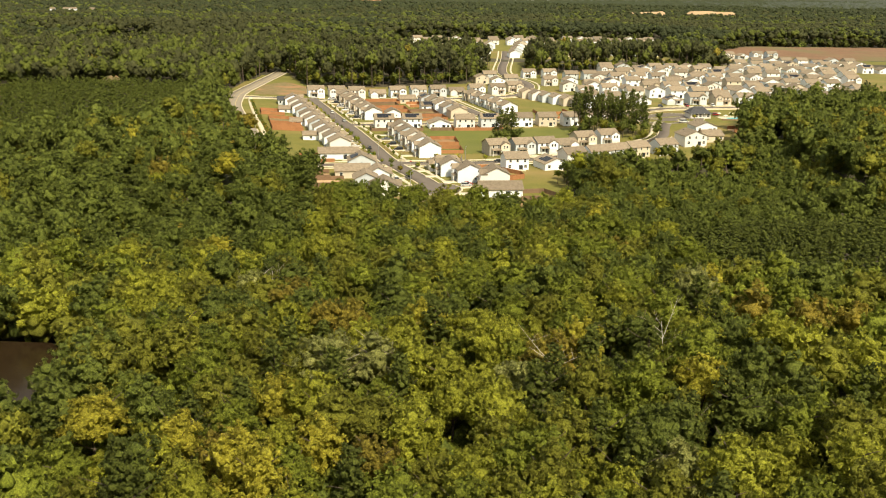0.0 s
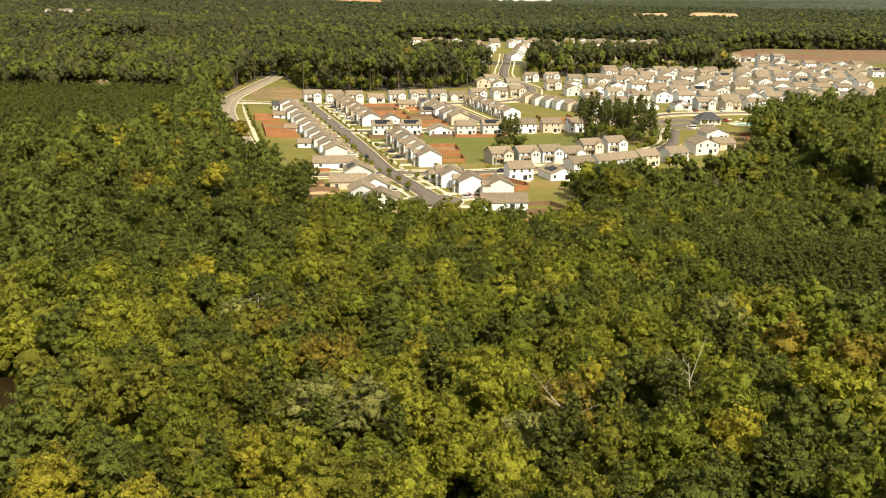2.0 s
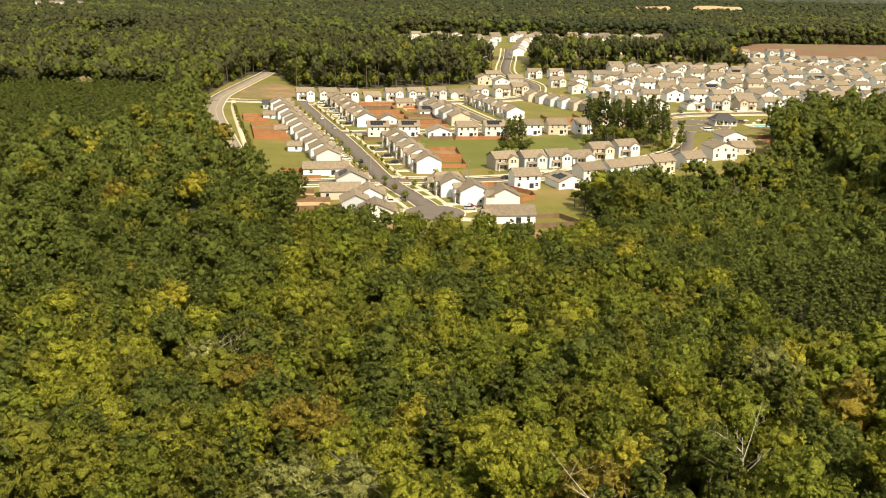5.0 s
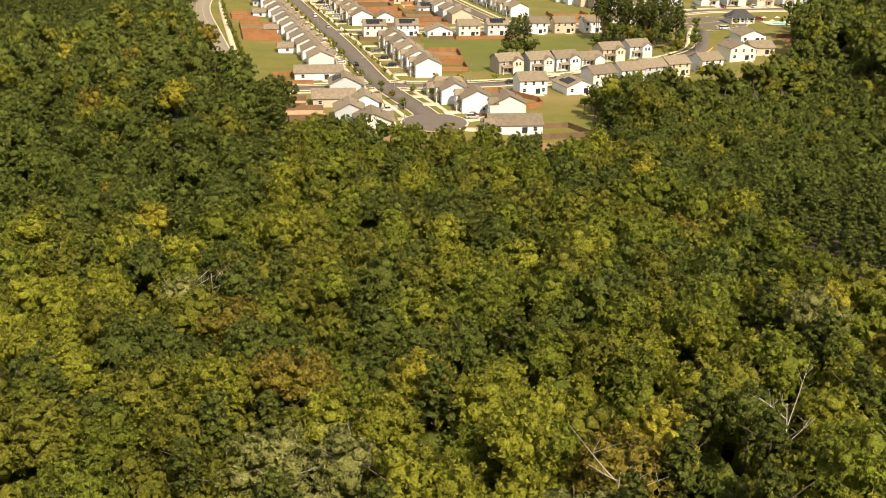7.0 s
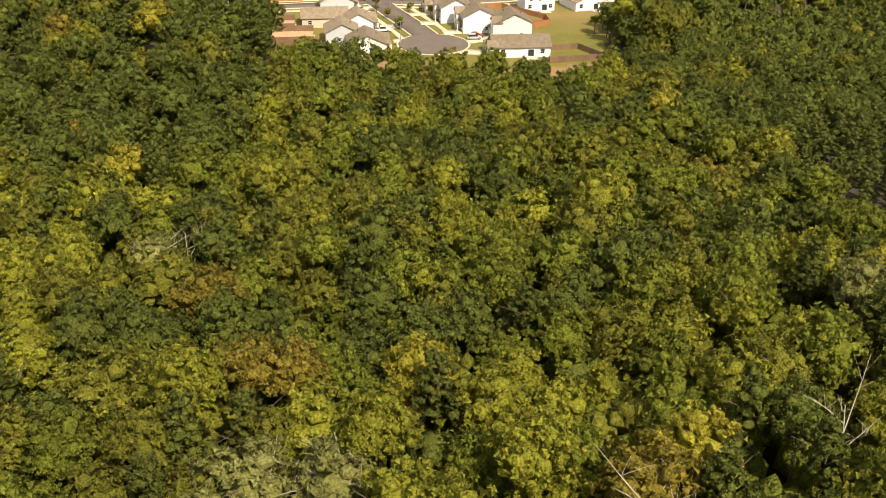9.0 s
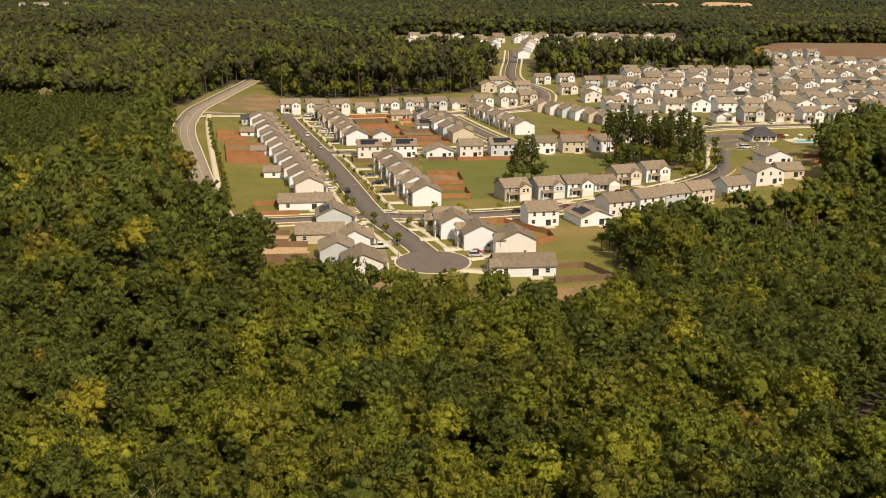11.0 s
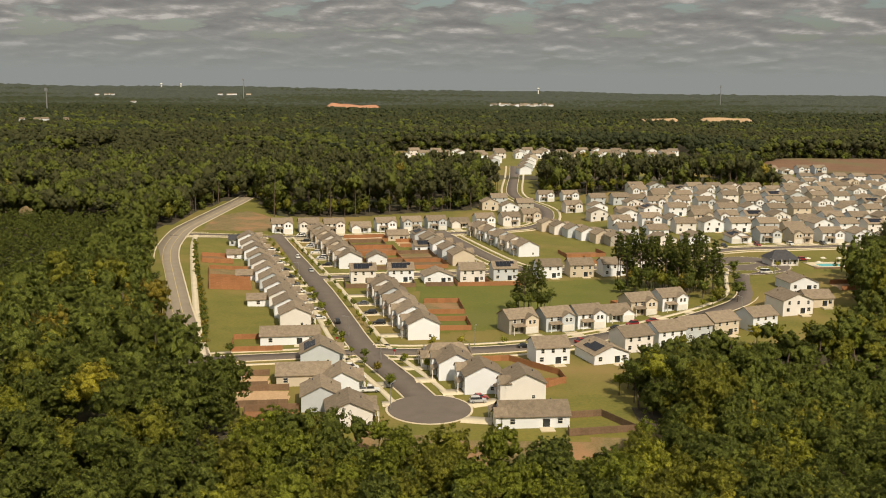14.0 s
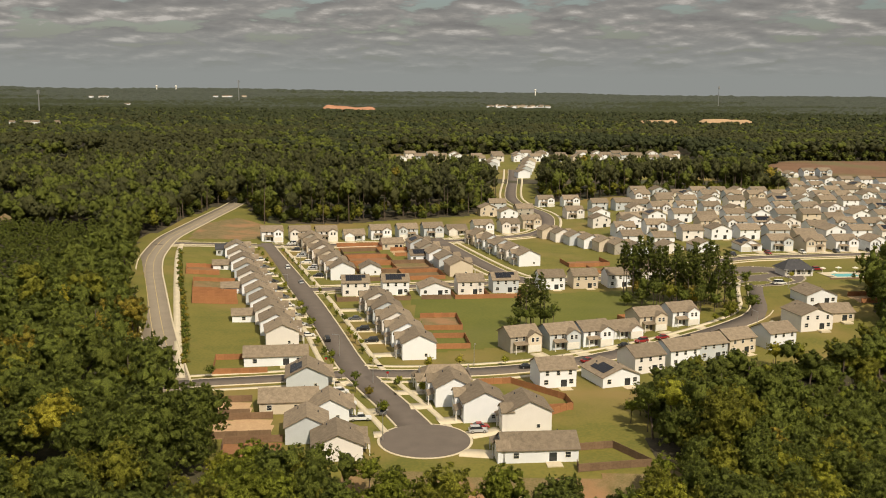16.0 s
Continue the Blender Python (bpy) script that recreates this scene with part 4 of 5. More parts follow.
GARAGE = surface("garage_door_white", (0.68, 0.66, 0.60), (0.76, 0.74, 0.68), 1.0, 0.6)


def window_on(parent, m, w=0.95, h=1.35):
    """A white-framed window on a wall: m places the middle of its foot, its outside towards -y."""
    def frame_mesh():
        bm = bmesh.new()
        add_box(bm, -w / 2 - 0.1, w / 2 + 0.1, -0.07, 0.02, -0.1, 0.0)
        add_box(bm, -w / 2 - 0.1, w / 2 + 0.1, -0.07, 0.02, h, h + 0.12)
        add_box(bm, -w / 2 - 0.1, -w / 2, -0.07, 0.02, 0.0, h)
        add_box(bm, w / 2, w / 2 + 0.1, -0.07, 0.02, 0.0, h)
        add_box(bm, -w / 2, w / 2, -0.06, 0.02, h * 0.48, h * 0.53)
        return bm
    f = shared_part(("win", w, h), "window", frame_mesh, TRIM, parent, m)
    shared_part(("pane", w, h), "pane", lambda: box(-w / 2, w / 2, -0.04, 0.01, 0, h), GLASS, f)
    return f


def side_frame(side, w, d):
    """The pose of a wall: x along it from its middle, outside towards -y."""
    return {"S": Matrix.Identity(4), "E": pose(w / 2, d / 2, 0, 0, 0, 90), "W": pose(-w / 2, d / 2, 0, 0, 0, -90), "N": pose(0, d, 0, 0, 0, 180)}[side]


def street_front(e, side, w, d, eave, storeys, wall, flip, key):
    """Garage bay under its own gable, porch on posts, front door and windows."""
    m = side_frame(side, w, d)
    run = w if side in "SN" else d
    f = -1 if flip else 1
    bay = 5.0
    gx = f * (run / 2 - bay / 2)
    out = 1.3
    gh = 2.9 if storeys == 1 else min(eave, 5.0)
    g = shared_part(("bay", gh, wall), "garage_bay", lambda: gable_block(bay, out + 0.3, -0.3, gh, 1.5, "y"), WALLS[wall], e, m @ pose(gx, -out, 0))
    shared_part(("bayroof", gh), "gable_roof", lambda: gable_roof(bay, out + 1.5, gh, 1.5, "y", 0.35), ROOF, e, m @ pose(gx, -out, 0))
    def door_mesh():
        bm = bmesh.new()
        for i in range(4):
            add_box(bm, -2.1, 2.1, -0.06, 0.02, 0.05 + i * 0.55, 0.57 + i * 0.55)
        return bm
    shared_part("garage", "garage_door", door_mesh, GARAGE, g)
    if storeys == 2:
        for k in (-0.8, 0.8):
            window_on(e, m @ pose(gx + k, -out, 3.3), 0.9, 1.3)
    px = gx - f * (bay / 2 + 2.2)
    def porch_mesh():
        bm = bmesh.new()
        v = [bm.verts.new(c) for c in ((-2.4, -1.9, 2.55), (2.4, -1.9, 2.55), (2.4, 0, 3.25), (-2.4, 0, 3.25), (-2.4, -1.9, 2.7), (2.4, -1.9, 2.7), (2.4, 0, 3.4), (-2.4, 0, 3.4))]
        for q in ((3, 2, 1, 0), (4, 5, 6, 7), (0, 1, 5, 4), (1, 2, 6, 5), (3, 0, 4, 7)):
            bm.faces.new([v[i] for i in q])
        return bm
    shared_part("porch", "porch_roof", porch_mesh, ROOF, e, m @ pose(px, 0, 0))
    for k in (-2.2, 2.2):
        shared_part("post", "porch_post", lambda: box(-0.12, 0.12, -0.12, 0.12, -0.3, 2.6), TRIM, e, m @ pose(px + k, -1.7, 0))
    shared_part("door", "front_door", lambda: box(-0.5, 0.5, -0.06, 0.02, 0.05, 2.1), DOOR, e, m @ pose(px + f * 1.4, 0, 0))
    window_on(e, m @ pose(px - f * 0.6, 0, 0.9), 1.4, 1.3)
    if storeys == 2:
        for k in (-1.3, 1.3):
            window_on(e, m @ pose(px + k, 0, 3.6), 0.9, 1.3)


WORDS = {"white": "white", "cream": "cream", "tan": "tan", "blue": "pale blue-grey", "grey": "warm grey"}


def house(x, y, turn, w=10.4, d=12.0, eave=5.2, rise=2.6, ridge="y", wall="white", front=None, flip=False, back=None, solar=None, roof=ROOF,
          wing=None, rich=True, hip=0.0, group="estate houses"):
    """One house with its south wall's middle at (x, y). front/back: the walls with the street front and the yard windows."""
    storeys = 2 if eave > 4 else 1
    cx, cy = x - math.sin(radians(turn)) * d / 2, y + math.cos(radians(turn)) * d / 2
    z = float(terrain(cx, cy)) + 0.25
    words = f"{'two' if storeys == 2 else 'single'}-storey {WORDS[wall]} sided house with a {'dark' if roof is DARK_ROOF else 'brown'} shingle roof"
    if solar:
        words = words.replace(" sided", "") + ", solar panels"
    e = thing("house", pose(x, y, z, 0, 0, turn), words, "house", group)
    key = (w, d, eave, rise, ridge)
    shared_part(("wall", key, wall), "wall", lambda: gable_block(w, d, -1.2, eave, rise, ridge), WALLS[wall], e)
    r = shared_part(("roof", key, roof.name, hip), "roof", lambda: gable_roof(w, d, eave, rise, ridge, hip=hip), roof, e)
    half = (w if ridge == "y" else d) / 2
    tilt = math.degrees(math.atan2(rise, half))
    if solar:
        if ridge == "x":
            m = pose(0, d / 4, eave + rise / 2 + 0.28, tilt, 0, 0)
        else:
            m = pose(-w / 4, d * 0.45, eave + rise / 2 + 0.28, 0, 0, 0) @ pose(0, 0, 0, 0, -tilt, 0) @ pose(0, 0, 0, 0, 0, 90)
        for i in range(5):
            for j in range(2):
                if (i, j) != (4, 0):
                    shared_part("solar", "solar_panel", lambda: box(-0.78, 0.78, -0.9, 0.9, 0.0, 0.07), SOLAR, e, m @ pose(-3.2 + i * 1.62, -0.75 + j * 1.84, 0))
    if rich:
        def pipe():
            return box(-0.12, 0.12, -0.12, 0.12, -0.1, 0.55)
        for u, v in ((0.28, 0.62), (-0.2, 0.8)):
            zz = eave + rise * (1 - abs(u) * 2) if ridge == "y" else eave + rise * (1 - abs(v - 0.5) * 2)
            shared_part("pipe", "vent_pipe", pipe, DARK_ROOF, e, pose(u * w, v * d, zz + 0.15))
    if wing:
        ww, wd, side, wwall = wing
        wx = (-1 if side == "W" else 1) * (w / 2 + ww / 2 - 0.1)
        shared_part(("wall", wing), "wing_wall", lambda: gable_block(ww, wd, -1.2, 2.7, 1.7, "x"), WALLS[wwall], e, pose(wx, d * 0.35, 0))
        shared_part(("roof", wing), "wing_roof", lambda: gable_roof(ww, wd, 2.7, 1.7, "x"), ROOF, e, pose(wx, d * 0.35, 0))
        window_on(e, pose(wx, d * 0.35, 0.9), 1.2, 1.2)
    if front:
        street_front(e, front, w, d, eave, storeys, wall if wall != "grey" else "tan", flip, key)
    if back:
        m = side_frame(back, w, d)
        run = w if back in "SN" else d
        shared_part("patio_door", "patio_door", lambda: box(-0.9, 0.9, -0.05, 0.02, 0.05, 2.1), GLASS, e, m @ pose(run * 0.16, 0, 0))
        for u in (-0.33, 0.36) if rich else (-0.3,):
            window_on(e, m @ pose(u * run, 0, 0.9), 1.2, 1.3)
        if storeys == 2:
            for u in (-0.3, 0.0, 0.33) if rich else (-0.25, 0.25):
                window_on(e, m @ pose(u * run, 0, 3.5), 0.95, 1.3)
        shared_part("slab", "patio_slab", lambda: box(-1.8, 1.8, -3.0, -0.02, -0.6, -0.08), CONCRETE, e, m @ pose(run * 0.16, 0, 0))
    elif ridge == "y" and rich:
        window_on(e, pose(w * 0.2, 0, 0.8), 0.8, 0.9)
    return e


def drive(x, y, turn, length, width=4.8, name="driveway"):
    """A concrete drive that starts at (x, y) and runs along the heading turn (0 is +x)."""
    a = radians(turn)
    ribbon(name, [(x, y), (x + math.cos(a) * length / 2, y + math.sin(a) * length / 2), (x + math.cos(a) * length, y + math.sin(a) * length)],
           width, 0.20, CONCRETE, "pale concrete driveway up to a garage", step=1.0, yields=True)


def house_row(n, start, step, turn, walls, **k):
    """n houses at even steps; wings: which of them carry a low side wing."""
    wings, solars = k.pop("wings", {}), k.pop("solars", ())
    jitter = k.pop("jitter", 0.0)
    out = []
    for i in range(n):
        x, y = start[0] + step[0] * i, start[1] + step[1] * i + rng.uniform(-jitter, jitter)
        out.append(house(x, y, turn, wall=walls[i % len(walls)], wing=wings.get(i), solar=i in solars, **k))
    return out


# west side of the main street, gables towards the woods
LOW_WING = (8.0, 7.0, "W", "white")
house_row(11, (-49.5, 317), (-4.5, 14.9), 12, ("cream", "white", "cream", "white", "blue", "white", "cream", "blue", "white", "cream", "white"),
          w=10.6, d=11.5, eave=4.7, rise=2.5, front="E", wings={2: LOW_WING, 5: LOW_WING, 8: LOW_WING}, group="houses on the main street")
for i in range(11):
    if i != 10:
        drive(-43.5 - 4.45 * i, 329.5 + 14.9 * i, 14, 10.5)
house(-100.5, 470, 12, 9, 9, 3.0, 1.8, "x", "blue", back="S", roof=DARK_ROOF, group="houses on the main street")
house(-48.0, 294.5, 9, 19, 9.0, 2.9, 2.2, "x", "white", back="S", group="houses on the main street")
house(-35.3, 270.5, 8, 11.7, 11.5, 3.7, 2.9, "y", "blue", front="E", solar=True, group="houses on the main street")
house(-37.5, 250.5, 8, 15, 9.5, 3.0, 2.4, "x", "tan", back="S", group="houses on the main street")
house(-26.0, 244.0, 8, 9.5, 11, 3.4, 2.6, "y", "white", front="E", group="houses on the main street")
house(-30.0, 229.5, 8, 10.2, 11, 4.0, 2.6, "y", "blue", group="houses on the main street")
house(-21.5, 219.0, 8, 11.5, 12, 3.4, 2.6, "y", "cream", front="E", group="houses on the main street")
drive(-27.5, 277, 8, 4.5, 5)
drive(-19.5, 252, 8, 8.5, 5)
drive(-14.5, 236, 8, 6.5, 4)
# east side of the main street
house_row(5, (-4.8, 303), (-4.1, 15.8), 9, ("white", "white", "cream", "blue", "cream"), w=10.6, d=12, eave=5.2, rise=2.6, front="W", flip=True,
          group="houses on the main street")
for i in range(5):
    drive(-11.0 - 4.1 * i, 309 + 15.8 * i, 189, 8.5 + i * 0.6)
house_row(6, (-41, 430), (-4.7, 15.6), 10, ("white", "cream", "tan", "cream", "tan", "grey"), w=10.6, d=12, eave=5.0, rise=2.6, front="W", flip=True,
          group="houses on the main street")
for i in range(6):
    drive(-47.5 - 4.7 * i, 437 + 15.6 * i, 190, 9)
house(-29.5, 441, 10, 9, 10, 3.0, 2.2, "y", "white")
# round the turning circle
house(3.5, 271, 8, 14, 10, 3.0, 3.0, "x", "cream", front="W", hip=3.0, group="houses round the turning circle")
house(5.5, 257.5, 8, 10.0, 11, 5.0, 2.6, "y", "white", front="W", flip=True, group="houses round the turning circle")
house(13.2, 245.5, 8, 11.0, 11, 5.0, 2.7, "y", "white", front="W", flip=True, group="houses round the turning circle")
house(24.0, 239.0, 7, 11.2, 11, 5.0, 2.7, "y", "cream", front="W", group="houses round the turning circle")
house(25.0, 219.5, 6, 17.5, 9.5, 2.9, 2.6, "x", "white", back="S", front="W", group="houses round the turning circle")
drive(-1.5, 270, 188, 14, 4)
drive(-0.5, 258, 190, 9.5, 5)
drive(7.0, 247.5, 195, 6, 5)
drive(17, 240, 205, 9.0, 5)
drive(14.5, 224, 172, 8, 5)
# back to the common, across the side street
for x, y, wl, so, one in ((-32.5, 397, "cream", 1, 0), (-16.5, 400, "white", 1, 0), (-0.5, 399, "white", 0, 1), (14, 402, "cream", 0, 0), (28.5, 406.5, "blue", 1, 0),
                          (48.5, 413.5, "white", 0, 0), (63, 417, "tan", 0, 0), (78, 419.5, "white", 0, 0), (93, 425, "cream", 0, 0)):
    house(x, y, 9, 12.5 if one else 10.8, 11.5 if one else 9.5, 2.9 if one else 5.3, 2.4, "y" if one else "x", wl, back="S", solar=bool(so), group="houses behind the common")
# along the curving east street, street fronts to the south-east
for x, y, wl, st in ((27, 312.5, "grey", 5.2), (40, 316.5, "blue", 5.2), (51.5, 321, "white", 5.2), (63.5, 332, "white", 2.9), (74, 342.5, "tan", 5.2), (87, 349, "white", 5.2)):
    house(x + 2, y + 1, 22, 10.6, 9.5, st, 2.4, "x", wl, front="S", group="houses on the east street")
    drive(x + 5.5, y - 0.5, -66, 9.5)
for x, y, t, wl, st, rg, so in ((35.2, 275.2, 12, "white", 5.2, "x", 0), (53.5, 277, 20, "white", 2.9, "y", 1), (64.5, 291, 24, "cream", 5.2, "x", 0), (76.8, 298.5, 24, "white", 5.2, "x", 0),
                                (87.5, 306, 24, "blue", 5.0, "x", 0), (98.5, 312.5, 26, "tan", 5.0, "x", 0), (113.5, 318.5, 24, "white", 5.0, "x", 0), (131, 336.5, 12, "cream", 5.0, "y", 0),
                                (142.5, 345.5, 10, "tan", 3.0, "x", 0), (144, 367, 8, "white", 3.2, "y", 0)):
    house(x, y, t, 10.8 if rg == "x" else 12, 9.5 if rg == "x" else 13, st, 2.4, rg, wl, back="S", solar=bool(so), group="houses on the east street")
# on the top road
for i, (x, y, wl) in enumerate(((-86.5, 519, "white"), (-73, 527.5, "cream"), (-59.5, 533, "cream"), (-45, 537, "white"), (-31, 541, "white"), (-16.5, 546, "blue"),
                                (-2.5, 551, "blue"), (11, 559, "cream"), (26, 564, "white"), (41.5, 570, "cream"), (55, 586, "tan"))):
    house(x, y, 14, 11, 10, 3.0 if i in (3, 7) else 5.2, 2.4, "x", wl, front="S", flip=i % 2 == 1, group="houses on the top road")
    drive(x + (3 if i % 2 == 0 else -3), y, -76, 10)
# both sides of the middle street
house_row(5, (10.8, 441), (-4.9, 15), 13, ("tan", "blue", "white", "grey", "blue"), w=10.6, d=12, eave=4.9, rise=2.5, front="E", solars=(4,), group="houses on the middle street")
house(-7.5, 476, 12, 11, 9, 3.0, 2.2, "x", "white", back="S", solar=True, group="houses on the middle street")
house(-23, 510, 14, 11, 9, 3.0, 2.2, "x", "tan", back="S", group="houses on the middle street")
house_row(5, (43.5, 467), (-5.0, 15), 14, ("white", "cream", "blue", "white", "tan"), w=10.6, d=12, eave=5.0, rise=2.5, front="W", flip=True, group="houses on the middle street")
house_row(6, (62, 549), (6.2, -10.5), 12, ("tan", "cream", "blue", "white", "tan", "grey"), w=9.5, d=10, eave=4.6, rise=2.3, front="E", group="houses on the middle street")
for i, (x, y, wl, rg) in enumerate(((39.5, 667, "blue", "x"), (55.5, 640, "grey", "x"), (74, 690, "white", "x"), (91, 686, "white", "x"), (106, 656, "blue", "x"), (120, 648, "blue", "x"),
                                    (86, 628, "cream", "x"), (100, 612, "white", "y"), (44, 622, "white", "y"), (96, 585, "cream", "y"), (112, 570, "white", "y"), (32, 640, "tan", "y"))):
    house(x, y, 10, 11, 10, 5.0, 2.4, rg, wl, front="S" if i in (2, 3, 6) else None, back=None if i in (2, 3, 6) else "S", rich=False, group="houses on the far street")
# the eastern rows
PALETTE = ("white", "cream", "white", "blue", "white", "white", "tan")
for k, (n, x0, y0, x1, y1, fr) in enumerate(((8, 152, 480, 262, 486, "S"), (13, 102, 516, 282, 518, None), (14, 104, 546, 300, 548, "S"), (14, 112, 580, 308, 582, None), (14, 122, 613, 322, 618, "S"),
                                             (14, 132, 650, 334, 660, None), (14, 140, 688, 348, 704, "S"), (9, 144, 720, 262, 728, "S"), (9, 276, 742, 404, 756, None), (8, 282, 788, 400, 800, "S"),
                                             (8, 298, 846, 412, 856, None), (4, 302, 900, 350, 912, "S"))):
    for i in range(n):
        t = i / (n - 1)
        low = (i * 7 + k * 3) % 5 == 0
        house(x0 + (x1 - x0) * t + rng.uniform(-0.8, 0.8), y0 + (y1 - y0) * t + rng.uniform(-1.2, 1.2), 8 + rng.uniform(-2, 2), 11.0, 10.5, 3.0 if low else 5.1, 2.4,
              "y" if (i * 5 + k) % 4 == 0 else "x", PALETTE[(i * 3 + k * 2) % 7], front=fr, flip=i % 2 == 0, back=None if fr else "S", rich=False,
              solar=(i * 11 + k * 5) % 13 == 0, group="houses in the eastern rows")
        if k == 0:
            drive(x0 + (x1 - x0) * t + 3, y0 + (y1 - y0) * t, -80, 7)
for x, y, wl in ((100, 490, "white"), (115, 486, "cream"), (131, 482, "white")):
    house(x, y, 10, 12, 11, 3.0, 2.4, "y", wl, back="S", rich=False, group="houses in the eastern rows")
for i in range(5):
    house(38 + i * 3.5, 860 + i * 26, 12, 11, 12, 5.0, 2.5, "y", PALETTE[i], rich=False, group="houses on the far street")
    house(74 + i * 3.5, 880 + i * 24, 12, 11, 12, 5.0, 2.5, "y", PALETTE[(i + 2) % 7], rich=False, group="houses on the far street")

for k, (n, x0, y0, x1, y1) in enumerate(((15, -38, 1003, 235, 1018), (13, -30, 1036, 240, 1052), (9, 90, 1068, 250, 1080), (7, 110, 900, 225, 915))):
    for i in range(n):
        t = i / (n - 1)
        house(x0 + (x1 - x0) * t + rng.uniform(-2, 2), y0 + (y1 - y0) * t + rng.uniform(-3, 3), 8 + rng.uniform(-6, 6), 11.0, 10.5, 3.0 if (i + k) % 4 == 0 else 5.1, 2.4,
              "y" if (i + k) % 3 == 0 else "x", PALETTE[(i * 3 + k) % 7], back="S", rich=False, group="houses of the second estate")


# ---- yards: fences and bare soil ----
def fence(pts, mat=FENCE, high=1.8, label="red-brown wooden board fence round a back yard"):
    """A board fence along pts: panels of boards between posts."""
    x0, y0 = pts[0]
    e = thing("fence", pose(x0, y0, float(terrain(x0, y0))), label, "fence", "yard fences")
    for (ax, ay), (bx, by) in zip(pts[:-1], pts[1:]):
        ln = math.hypot(bx - ax, by - ay)
        n = max(1, round(ln / 2.6))
        turn = math.degrees(math.atan2(by - ay, bx - ax))
        for i in range(n):
            px, py = ax + (bx - ax) * i / n, ay + (by - ay) * i / n
            step = round(ln / n, 2)

            m = pose(px - x0, py - y0, float(terrain(px, py)) - float(terrain(x0, y0)) + 0.1, 0, 0, turn)
            shared_part(("fence", step, high, mat.name), "fence_panel", lambda: box(0.06, step - 0.06, -0.025, 0.025, -0.1, high), mat, e, m)
            shared_part(("fence_post", high, mat.name), "post", lambda: box(-0.07, 0.07, -0.07, 0.07, -0.5, high + 0.1), mat, e, m)
    return e


def yard(x, y, turn, w, d, mat=FENCE, soil=None, open_side=None, label="red-brown wooden board fence round a back yard"):
    """A fenced oblong: its south-west corner at (x, y), w along the turned x axis, d along the turned y axis."""
    a = radians(turn)
    ux, uy = math.cos(a), math.sin(a)
    c = [(x, y), (x + ux * w, y + uy * w), (x + ux * w - uy * d, y + uy * w + ux * d), (x - uy * d, y + ux * d)]
    order = {"E": [2, 3, 0, 1], "W": [0, 1, 2, 3], "N": [3, 0, 1, 2], "S": [1, 2, 3, 0], None: [0, 1, 2, 3, 0]}[open_side]
    fence([c[i] for i in order], mat, label=label)
    if soil:
        xs = np.arange(min(p[0] for p in c), max(p[0] for p in c), 1.0)
        ys = np.arange(min(p[1] for p in c), max(p[1] for p in c), 1.0)
        sheet("yard_soil", xs, ys, 0.11, soil, "bare reddish soil and thin grass in a fenced yard", lambda q, r: inside(c, q, r))


yard(-92.4, 372, 13, 17, 18, soil=CLAY, open_side="E")
yard(-96.8, 391, 13, 17, 20, soil=ROUGH_GRASS, open_side="E")
yard(-107.5, 423, 13, 14, 15, soil=CLAY, open_side="E")
for along in (4.5, 9.0, 13.5):
    sx, sy = -92.4 - 0.225 * along, 372 + 0.974 * along
    fence([(sx, sy), (sx + 16.4, sy + 3.8)])
yard(-65, 284.5, 9, 16, 16, open_side="E")
yard(-69, 246, 8, 22, 11, FENCE_OLD, SAND, "E", "weathered brown board fence round a bare yard")
yard(-61, 231, 8, 22, 13, FENCE_OLD, SAND, "E", "weathered brown board fence round a bare yard")
yard(-48, 216, 8, 14, 13, FENCE_OLD, CLAY, "E", "weathered brown board fence round a bare yard")
yard(-4.0, 341, 6, 13.5, 19, soil=ROUGH_GRASS, open_side="W")
yard(0.5, 316, 6, 11, 14, open_side="W")
fence([(12, 277), (22, 279), (36, 264), (37, 256), (24, 254)], FENCE, label="brown wooden board fence stepping down the slope")
fence([(37, 257), (28, 249), (19, 251)], FENCE, label="brown wooden board fence stepping down the slope")
fence([(34, 227), (43, 229), (50, 218), (33, 214.5), (33, 218)], FENCE_OLD, label="weathered dark board fence round a small lawn")
fence([(-6, 392), (6, 393.5)], FENCE_OLD, label="weathered board fence behind a house")
for x, w in ((-39, 13), (-23, 13), (7.5, 14), (21.5, 14)):
    yard(x, 386 + (x + 39) * 0.15, 9, w, 12, FENCE_OLD if x < 0 else FENCE, open_side="N")
for k, (x, y, w, d) in enumerate(((-30, 428, 16, 17), (-14, 431, 18, 16), (-36, 447, 18, 16), (-18, 450, 17, 20), (-41, 466, 20, 17), (-21, 490, 14, 16), (-46, 486, 18, 15), (-50, 503, 22, 14))):
    yard(x, y, 12, w, d, FENCE if k % 3 else FENCE_OLD, (None, BROWN_EARTH, None, ROUGH_GRASS, CLAY, SAND, None, CLAY)[k], open_side="W" if k % 2 else None)
yard(62, 465, 12, 20, 14, soil=CLAY, open_side="N")
yard(72, 450, 12, 18, 12, soil=CLAY, open_side="N")
yard(160, 370, 8, 14, 10, soil=SAND, open_side="W")
yard(70, 352, 22, 16, 9, soil=CLAY, open_side="S")
for i in range(3):
    yard(150 + i * 25, 559 + i * 2.2, 8, 12, 9, soil=CLAY if i % 3 == 0 else None, open_side="N")

